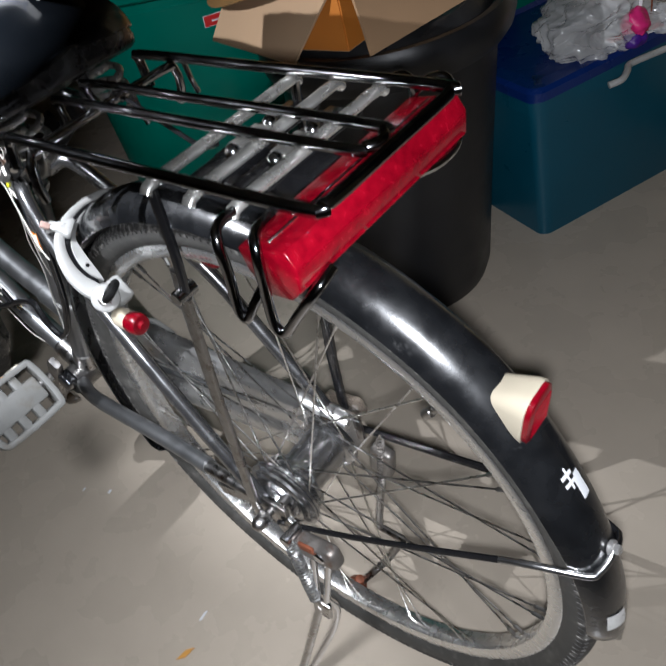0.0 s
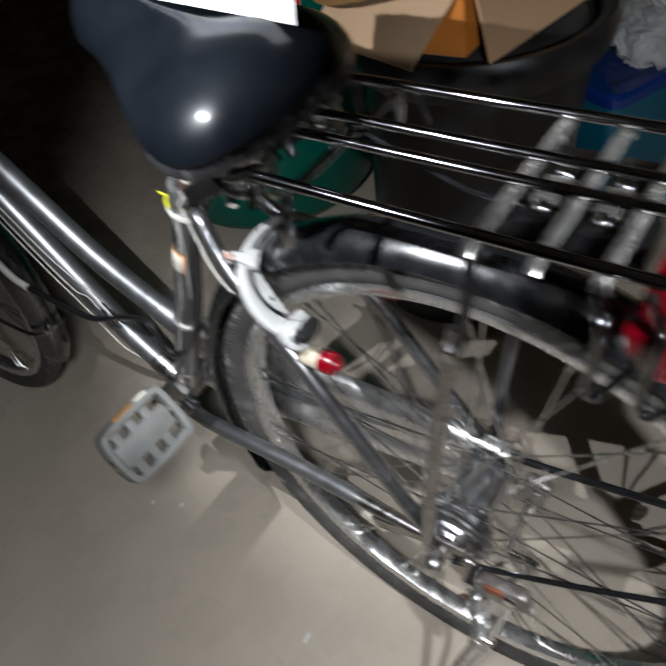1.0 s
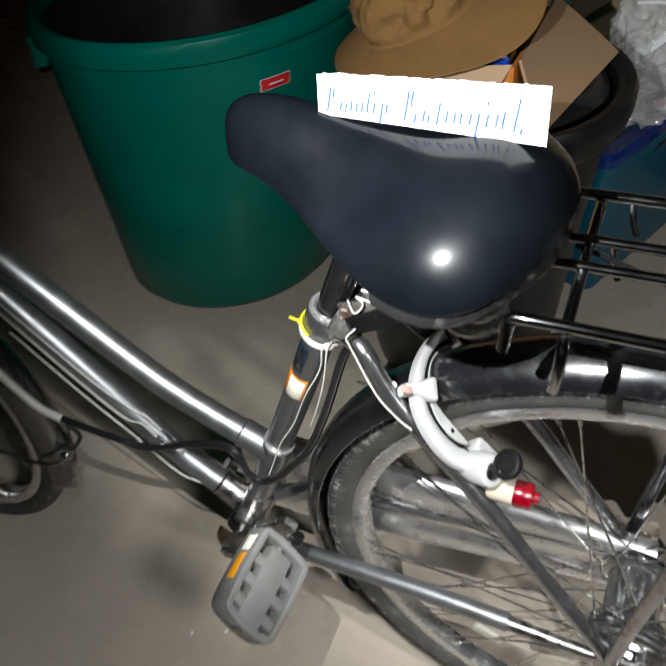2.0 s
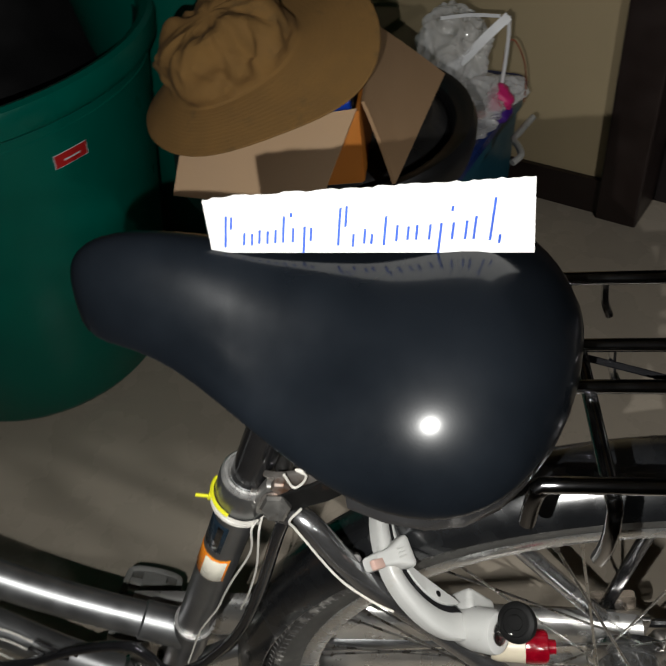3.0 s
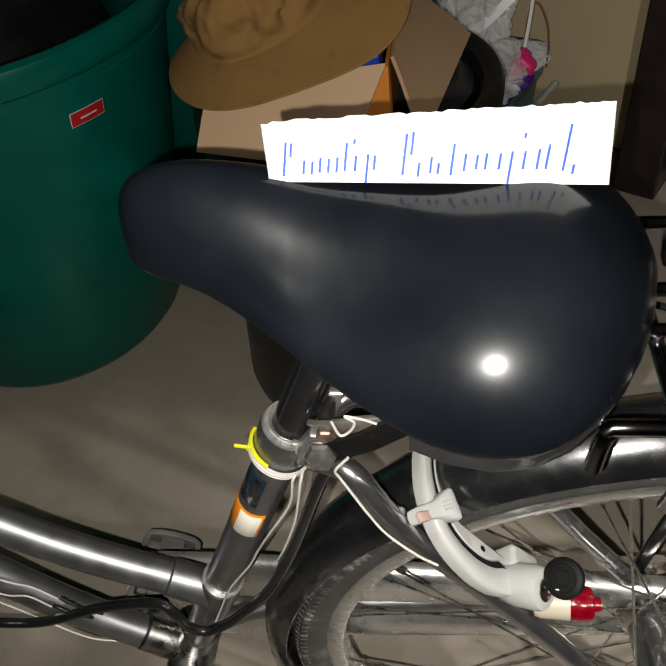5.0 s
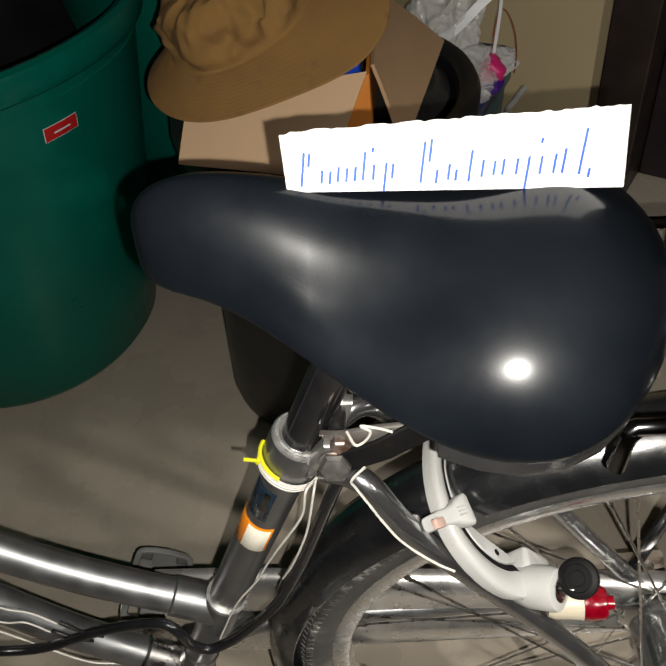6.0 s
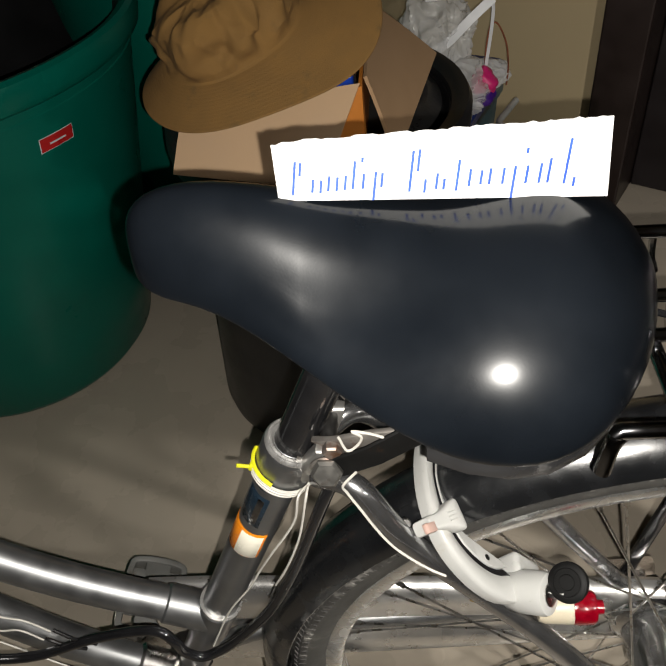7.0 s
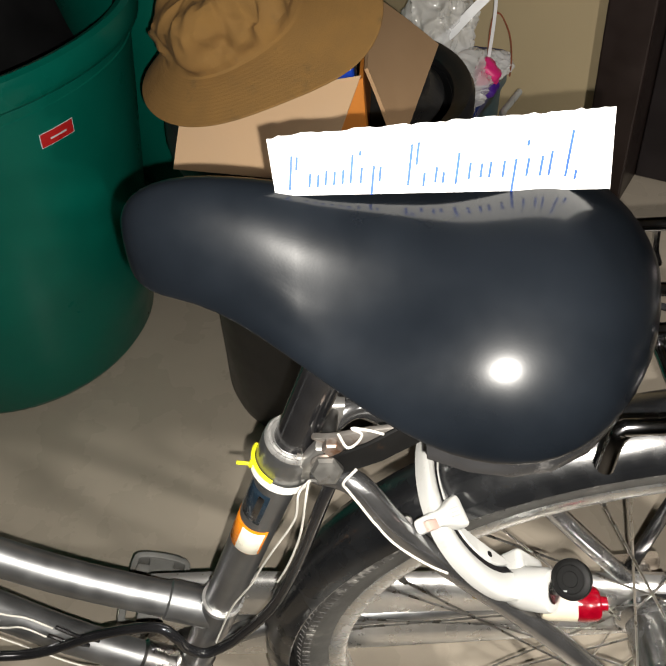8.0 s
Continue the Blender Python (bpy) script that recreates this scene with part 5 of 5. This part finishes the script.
LA = math.degrees(math.atan2(0.650 - GY - 0.03 * 0.52, -0.695 - GX - 0.09 * 0.52))
wrap(green, gm, bin_r(0.5100), 0.5100, bin_r(0.5320), 0.5320, LA - 5.35, LA + 5.35, M_whitepk, "label", "white-edged red label", 0.0008)
wrap(green, gm, bin_r(0.511), 0.511, bin_r(0.531), 0.531, LA - 5.1, LA + 5.1, M_labelred, "label", "red label", 0.0013)
wrap(green, gm, bin_r(0.5185), 0.5185, bin_r(0.5212), 0.5212, LA - 2.4, LA + 2.8, M_whitepk, "label_bar", "white bar", 0.0018)
tall, tm2 = big_bin("green_bin", -0.60, 1.28, [(rr, z * 1.35) for rr, z in GREEN], M_greenbin, "taller round dark green plastic bin standing behind")
part("rim", lathe([(rr, z * 1.35) for rr, z in GREEN_RIM], tm2, 72, True), M_greenbin, tall)
# black skin added to darken the bin's inside, where little light reaches
part("shade_lining", lathe([(0.3010, 0.605), (0.2985, 0.57), (0.276, 0.34), (0.243, 0.04), (0.20, 0.03), (0, 0.028)], gm, 48), M_blackbin, green, "black inner skin added for the shade inside the bin")
# moulded ears for the bin's handle, one on each side, and a step below the rim
for turn in (216, 36):
    ear = bmesh.new()
    em = gm @ Matrix.Rotation(radians(turn), 4, "Z")
    block((0.030, 0.060, 0.012), em @ Matrix.Translation((0.322, 0, 0.578)), 0.004, bm=ear)
    for side in (-1, 1):
        block((0.026, 0.008, 0.050), em @ Matrix.Translation((0.320, side * 0.024, 0.550)), 0.003, bm=ear)
    block((0.010, 0.050, 0.010), em @ Matrix.Translation((0.330, 0, 0.528)), 0.003, bm=ear)
    part("handle_ear", ear, M_greenbin, green, "moulded handle ear")
part("step", lathe([(0.3072, 0.560), (0.3100, 0.561), (0.3105, 0.566), (0.3086, 0.568)], gm, 72, True), M_greenbin, green)
# rolled striped cloth laid over the far edge of the green bin
cloth_m = mat("beige_cloth", (0.30, 0.24, 0.17), 0.9, var=0.12, scale=80)
c0, c1 = Vector((-1.055, 1.045, 0.676)), Vector((-0.875, 1.095, 0.671))
cd = (c1 - c0).normalized()
cloth = tagged(part("rolled_cloth", tube([c0, c0 + cd * 0.01, c0 + cd * 0.03, c1 - cd * 0.03, c1 - cd * 0.012, c1], 0.042, 20, scale=[0.4, 0.85, 1, 1, 0.85, 0.4]), cloth_m), "rolled beige cloth with dark stripes lying over the bin's edge", "cloth")
for k in range(5):
    a = 2 * math.pi * k / 5 + 0.4
    o = (cd.orthogonal() * math.cos(a) + cd.cross(cd.orthogonal()) * math.sin(a)) * 0.0415
    part("stripe", tube([c0 + cd * 0.03 + o, c1 - cd * 0.03 + o], 0.0025, 6), M_black, cloth)

BX, BY = -0.3727, 0.663
BLACK_LEAN = (0.09, 0.02)
BLACK = [(0, 0.004), (0.150, 0.0), (0.166, 0.006), (0.172, 0.03), (0.176, 0.25), (0.184, 0.48), (0.187, 0.530), (0.181, 0.530), (0.178, 0.48), (0.170, 0.25), (0.166, 0.03), (0.14, 0.012), (0, 0.01)]
black, bm_ = big_bin("black_bin", BX, BY, BLACK, M_blackbin, "round black plastic bin with a wide rolled rim", BLACK_LEAN)
part("rim", lathe([(0.1870, 0.484), (0.200, 0.486), (0.208, 0.498), (0.212, 0.518), (0.211, 0.538), (0.205, 0.548), (0.195, 0.548), (0.183, 0.540), (0.1815, 0.533), (0.1872, 0.531)], bm_, 72, True), M_blackbin, black, "wide rolled rim")


def sheet(p, q, r, s4=None, thick=0.004, bend=0.0, n=6):
    """A board with the fold from p to q, and the corners r beside p and s4 beside q; it may bend."""
    p, q, r = Vector(p), Vector(q), Vector(r)
    s4 = Vector(s4) if s4 else q + r - p
    bm = bmesh.new()
    nr = (q - p).cross(r - p).normalized()
    rows_ = []
    for i in range(n + 1):
        v = i / n
        off = nr * bend * v * v
        rows_.append([bm.verts.new(p.lerp(r, v).lerp(q.lerp(s4, v), u) + off + nr * k * thick / 2) for k in (1, -1) for u in (0, 0.5, 1)])
    for A, Bq in zip(rows_, rows_[1:]):
        for a, b in ((0, 1), (1, 2), (2, 5), (5, 4), (4, 3), (3, 0)):
            bm.faces.new((A[a], A[b], Bq[b], Bq[a]))
    for R in (rows_[0], rows_[-1]):
        bm.faces.new([R[i] for i in (0, 1, 2, 5, 4, 3)])
    return bm


def panel(pts, thick):
    """A thin board with any outline."""
    P = [Vector(p) for p in pts]
    nr = (P[1] - P[0]).cross(P[-1] - P[0]).normalized() * thick / 2
    bm = bmesh.new()
    a, b = [bm.verts.new(p + nr) for p in P], [bm.verts.new(p - nr) for p in P]
    bm.faces.new(a)
    bm.faces.new(b)
    for k in range(len(P)):
        bm.faces.new((a[k], a[(k + 1) % len(P)], b[(k + 1) % len(P)], b[k]))
    return bm


def carton():
    # open orange-printed carton standing in the black bin, its brown flaps folded out
    cz0, cz1 = 0.556, 0.650
    P = [Vector((-0.455, 0.482, 0)), Vector((-0.256, 0.496, 0)), Vector((-0.252, 0.690, 0)), Vector((-0.452, 0.685, 0))]
    up = Vector((0, 0, 1))
    box = tagged(new("carton_box"), "open orange-printed cardboard carton, brown flaps folded out, standing in a bin", "box")
    for i in range(4):
        p, q = P[i] + up * cz0, P[(i + 1) % 4] + up * cz0
        part("side", sheet(p, q, p + up * (cz1 - cz0 - 0.003)), M_orange, box, smooth=False)
    part("base", sheet(P[0] + up * cz0, P[1] + up * cz0, P[3] + up * cz0), M_carton, box, smooth=False)
    t = [p + up * cz1 for p in P]
    part("flap", sheet(t[0] + Vector((0, 0, -0.012)), t[1], (-0.470, 0.436, 0.586), (-0.304, 0.427, 0.563), bend=0.004), M_cartonlight, box, "pale brown inner side of a flap", smooth=False)
    part("flap", sheet((-0.2505, 0.512, 0.650), (-0.248, 0.720, 0.652), (-0.2140, 0.498, 0.551), (-0.152, 0.770, 0.556), bend=0.006), M_carton, box, "brown flap hanging down")
    part("flap", sheet(t[2], t[3], (-0.27, 0.85, 0.69), bend=0.01), M_carton, box, "brown flap", smooth=False)


# the bin is filled to the brim with a black rubbish bag; the carton stands on it
fill = bmesh.new()
rings = []
for r, z in ((0.176, 0.47), (0.177, 0.515), (0.170, 0.536), (0.150, 0.548), (0.118, 0.5525), (0.080, 0.5530), (0.040, 0.5530), (0.006, 0.5530)):
    ring = []
    for k in range(64):
        a = 2 * math.pi * k / 64
        crease = noise.noise(Vector((math.cos(a) * 3.2, math.sin(a) * 3.2, r * 30))) * 0.010 * min(1.0, max(0.0, (0.178 - r) / 0.03)) * (1 if r > 0.11 else 0.2)
        ring.append(fill.verts.new(bm_ @ Vector((r * math.cos(a), r * math.sin(a), min(0.5535, z + crease)))))
    rings.append(ring)
for A, Bq in zip(rings, rings[1:]):
    for k in range(64):
        fill.faces.new((A[k], A[(k + 1) % 64], Bq[(k + 1) % 64], Bq[k]))
fill.faces.new(rings[-1])
fill.faces.new(rings[0])
tagged(part("rubbish_bag", fill, M_bagblack), "creased dark plastic rubbish bag filling the black bin", "bag")
carton()
pm = Matrix.Translation((-0.2835, 0.556, 0.0)) @ Matrix.Rotation(radians(-1), 4, "Z")
pk = tagged(part("packet", block((0.040, 0.09, 0.134), pm @ Matrix.Translation((0, 0, 0.627)), 0.004), M_whitepk, smooth=False), "white and blue goods packet standing in the carton", "packet")
part("packet_band", block((0.0412, 0.0912, 0.014), pm @ Matrix.Translation((0, 0, 0.646)), 0.003), M_bluepk, pk, "blue band", smooth=False)
tagged(part("folder", block((0.003, 0.10, 0.107), pm @ Matrix.Translation((0.0225, 0.0, 0.6135)), 0.0012), M_black, smooth=False), "dark folder standing upright in the carton", "folder")
tagged(part("yellow_packet", block((0.03, 0.07, 0.115), pm @ Matrix.Translation((0.012, 0.095, 0.6175)), 0.004), mat("dull_yellow_card", (0.42, 0.32, 0.02), 0.5), smooth=False), "dull yellow packet standing in the carton", "packet")


def sun_hat():
    # soft cotton hat with a drooping brim and a crushed crown
    M = Matrix.Translation((-0.371, 0.540, 0.689)) @ Matrix.Rotation(radians(15), 4, "X") @ Matrix.Rotation(radians(-14), 4, "Y") @ Matrix.Rotation(radians(25), 4, "Z") @ Matrix.Scale(0.722, 4)
    bm = bmesh.new()
    prof = []
    for i in range(25):
        r = 0.185 - 0.0031 * i
        prof.append((r, 0.020 - 0.034 * ((r - 0.104) / 0.081) ** 1.1 if r > 0.104 else 0.020))
    prof = [(r, z + (0.0004 if i % 2 else -0.0004)) for i, (r, z) in enumerate(prof)]
    prof += [(0.102, 0.021), (0.099, 0.032), (0.0985, 0.042), (0.098, 0.052), (0.097, 0.063), (0.094, 0.074), (0.089, 0.083), (0.081, 0.091), (0.070, 0.097), (0.056, 0.101), (0.040, 0.103), (0.022, 0.103), (0.008, 0.102)]
    n = 96
    rings = []
    for r, z in prof:
        ring = []
        for k in range(n):
            a = 2 * math.pi * k / n
            brim = max(0.0, (r - 0.105) / 0.08)
            rr = r * (1 + 0.10 * math.cos(2 * a))
            zz = z + brim * (0.020 * math.sin(2 * a + 0.6) + 0.010 * math.sin(3 * a))
            if z > 0.022:
                v = Vector((math.cos(a) * 2.2, math.sin(a) * 2.2, z * 26))
                f = noise.noise(v) * 0.022 + (0.5 - abs(noise.noise(v * 1.7 + Vector((5, 2, 1))))) * 0.016 + noise.noise(v * 4.1) * 0.004
                rr += f * min(1, (z - 0.02) / 0.02)
                zz += (noise.noise(Vector((rr * 26 * math.cos(a), rr * 26 * math.sin(a), 3.1))) * 0.020 + (0.4 - abs(noise.noise(Vector((rr * 44 * math.cos(a), rr * 44 * math.sin(a), 7.7))))) * 0.016) * min(1, (z - 0.02) / 0.05)
            # the crown has sunk to one side
            lean = 0.030 * min(1.0, (0.185 - r) / 0.08)
            ring.append(M @ Vector((rr * math.cos(a) - lean * 0.9, rr * math.sin(a) + lean * 0.4, zz)))
        rings.append(ring)
    split = 25
    ht = None
    for name, lo, hi, lab in (("sun_hat", split - 1, len(prof), ""), ("brim", 0, split + 1, "wide stitched brim")):
        bm = bmesh.new()
        vr = [[bm.verts.new(p) for p in ring] for ring in rings[lo:hi]]
        for A, Bq in zip(vr, vr[1:]):
            for k in range(n):
                bm.faces.new((A[k], A[(k + 1) % n], Bq[(k + 1) % n], Bq[k]))
        if not ht:
            bm.faces.new(vr[-1])
        ob = part(name, bm, M_hat, ht, lab)
        sol = ob.modifiers.new("cloth", "SOLIDIFY")
        sol.thickness = 0.0022
        sub = ob.modifiers.new("smooth", "SUBSURF")
        sub.levels = sub.render_levels = 1
        ht = ht or tagged(ob, "crumpled khaki cotton sun hat lying on the carton", "hat")


sun_hat()


def storage_box():
    # blue box with a darker lid, placed and turned to fit the camera's view
    c = Vector((-0.159, 0.857, 0))
    L, W, Hh = 0.36, 0.30, 0.325
    base = Matrix.Translation(c) @ Matrix(((-0.917, 0.40, 0, 0), (0.40, 0.917, 0, 0), (0, 0, 1, 0), (0, 0, 0, 1)))
    bm = bmesh.new()
    rings = []
    for s, z in ((0.0, 0.0), (0.0, 0.004), (-0.014, Hh - 0.045), (-0.022, Hh - 0.042), (-0.022, Hh - 0.012)):
        rings.append([bm.verts.new(base @ Vector((W / 2 + (W / 2 - s) * u * 2, L / 2 + (L / 2 - s) * v * 2, z))) for u, v in rrect(1, 1, 0.07, 5)])
    for A, Bq in zip(rings, rings[1:]):
        for k in range(len(A)):
            bm.faces.new((A[k], A[(k + 1) % len(A)], Bq[(k + 1) % len(A)], Bq[k]))
    bm.faces.new(rings[0])
    bm.faces.new(rings[-1])
    sb = tagged(part("storage_box", bm, M_blue), "teal blue plastic storage box with navy lid and white handle", "storage box")
    lid = bmesh.new()
    rings = []
    for s, z in ((-0.026, Hh - 0.014), (-0.028, Hh + 0.004), (-0.022, Hh + 0.012), (0.004, Hh + 0.014), (0.012, Hh + 0.006), (0.03, Hh + 0.006)):
        rings.append([lid.verts.new(base @ Vector((W / 2 + (W / 2 - s) * u * 2, L / 2 + (L / 2 - s) * v * 2, z))) for u, v in rrect(1, 1, 0.07, 5)])
    for A, Bq in zip(rings, rings[1:]):
        for k in range(len(A)):
            lid.faces.new((A[k], A[(k + 1) % len(A)], Bq[(k + 1) % len(A)], Bq[k]))
    lid.faces.new(rings[0])
    lid.faces.new(rings[-1])
    part("lid", lid, M_navy, sb, "navy blue lid")
    hd = tube([(-0.040, 0.888, Hh + 0.004), (-0.024, 0.906, Hh + 0.008), (-0.027, 0.935, Hh + 0.010), (-0.032, 0.957, Hh + 0.010), (-0.015, 0.990, Hh + 0.010), (0.008, 1.035, Hh + 0.008)], 0.0060, 10, smooth_n=5)
    part("handle", hd, M_white, sb, "white plastic handle")
    return base, Hh


sbm, sbh = storage_box()


def crumpled(name, m, centre, size, seed, label, category="bag", detail=1.0, parent=None, div=5):
    """A crushed soft thing: a ball pulled into creases, flat where it rests."""
    bm = bmesh.new()
    bmesh.ops.create_icosphere(bm, subdivisions=div, radius=1.0)
    off = Vector((seed * 3.7, seed * 1.3, seed * 2.1))
    for v in bm.verts:
        d = v.co.normalized()
        w = d + Vector((noise.noise(d * 2 + off), noise.noise(d * 2 + off * 2), noise.noise(d * 2 + off * 3))) * 0.35
        f = 1 + 0.28 * noise.noise(d * 1.3 + off)
        for fr, am in ((2.2, 0.30), (4.5, 0.14), (9, 0.035)):
            f += detail * am * (0.35 - abs(noise.noise(w * fr + off)))
        v.co = Vector((d.x * f * size[0], d.y * f * size[1], d.z * f * size[2]))
        v.co.z = max(v.co.z, -size[2] * 0.75)
    low = min(v.co.z for v in bm.verts)
    bmesh.ops.translate(bm, verts=bm.verts[:], vec=Vector(centre) - Vector((0, 0, low)))
    ob = part(name, bm, m, parent, "" if not parent else label)
    if not parent:
        tagged(ob, label, category)
    return ob


bag = crumpled("plastic_bag", M_bag, Vector((-0.140, 1.045, sbh + 0.007)), (0.085, 0.100, 0.052), 1, "crumpled clear plastic bag on the lid of the storage box", div=6)
crumpled("bag_top", M_bag, Vector((-0.130, 1.075, sbh + 0.075)), (0.060, 0.060, 0.075), 5, "gathered upper part of the bag", parent=bag, div=6)
crumpled("bag_fold", M_bag, Vector((-0.045, 1.110, sbh + 0.007)), (0.045, 0.030, 0.026), 7, "loose fold of the bag", parent=bag, div=5)
for k, pts in enumerate((((-0.150, 1.02, 0.440), (-0.120, 1.015, 0.462), (-0.085, 1.02, 0.495), (-0.046, 1.03, 0.526)), ((-0.046, 1.03, 0.526), (-0.044, 1.035, 0.495), (-0.046, 1.04, 0.450), (-0.050, 1.045, 0.400)), ((-0.160, 1.03, 0.530), (-0.110, 1.03, 0.532), (-0.060, 1.03, 0.527)))):
    band = sweep(bmesh.new(), spline(pts, 5), rrect(0.0014, 0.016 if k < 1 else 0.006, 0.0004, 1), up=(0.1, -0.8, 0.5))
    part("bag_handle", band, M_whitepk, bag, "white plastic handle band")
pinkp = crumpled("pink_packet", M_pink, Vector((-0.054, 1.035, sbh + 0.030)), (0.024, 0.022, 0.024), 2, "small pink and violet packet beside the plastic bag", "packet", 0.5, div=4)
crumpled("wrapper", M_violet, Vector((-0.052, 1.028, sbh + 0.012)), (0.020, 0.020, 0.016), 3, "violet wrapper", "packet", 0.5, pinkp, 4)
part("wire_handle", tube([(-0.045, 1.085, sbh + 0.007), (-0.046, 1.09, 0.40), (-0.040, 1.095, 0.448), (-0.026, 1.10, 0.452), (-0.008, 1.10, 0.415), (-0.001, 1.10, 0.37), (-0.002, 1.10, sbh + 0.007)], 0.0016, 6, smooth_n=6), M_rust, bag, "thin brown wire handle")

redp = tagged(part("flat_packet", panel([(-0.088, 1.013, 0.341), (-0.022, 1.098, 0.341), (-0.044, 1.116, 0.341), (-0.110, 1.031, 0.341)], 0.004), M_whitepk, smooth=False), "flat red packet with white edges on the storage box", "packet")
part("printed_face", panel([(-0.091, 1.0165, 0.3432), (-0.026, 1.1005, 0.3432), (-0.041, 1.1130, 0.3432), (-0.106, 1.0285, 0.3432)], 0.001), M_labelred, redp, "red printed face", smooth=False)

# litter on the floor
tagged(part("paper_scrap", panel([(-0.192, -0.199, 0.0012), (-0.183, -0.190, 0.0012), (-0.181, -0.172, 0.0012), (-0.190, -0.182, 0.0012)], 0.0012), M_scrap, smooth=False), "tiny orange scrap of paper lying on the floor", "scrap")
for x, y, w, d in ((-0.522, -0.061, 0.004, 0.009), (-0.570, -0.081, 0.003, 0.008), (-0.205, -0.140, 0.003, 0.018)):
    tagged(part("lint", panel([(x, y, 0.001), (x + w, y + 0.002, 0.001), (x + w - 0.002, y + d, 0.001), (x - 0.002, y + d * 0.8, 0.001)], 0.0008), M_whitepk, smooth=False), "tiny white shred of lint lying on the floor", "lint", "lint on the floor")
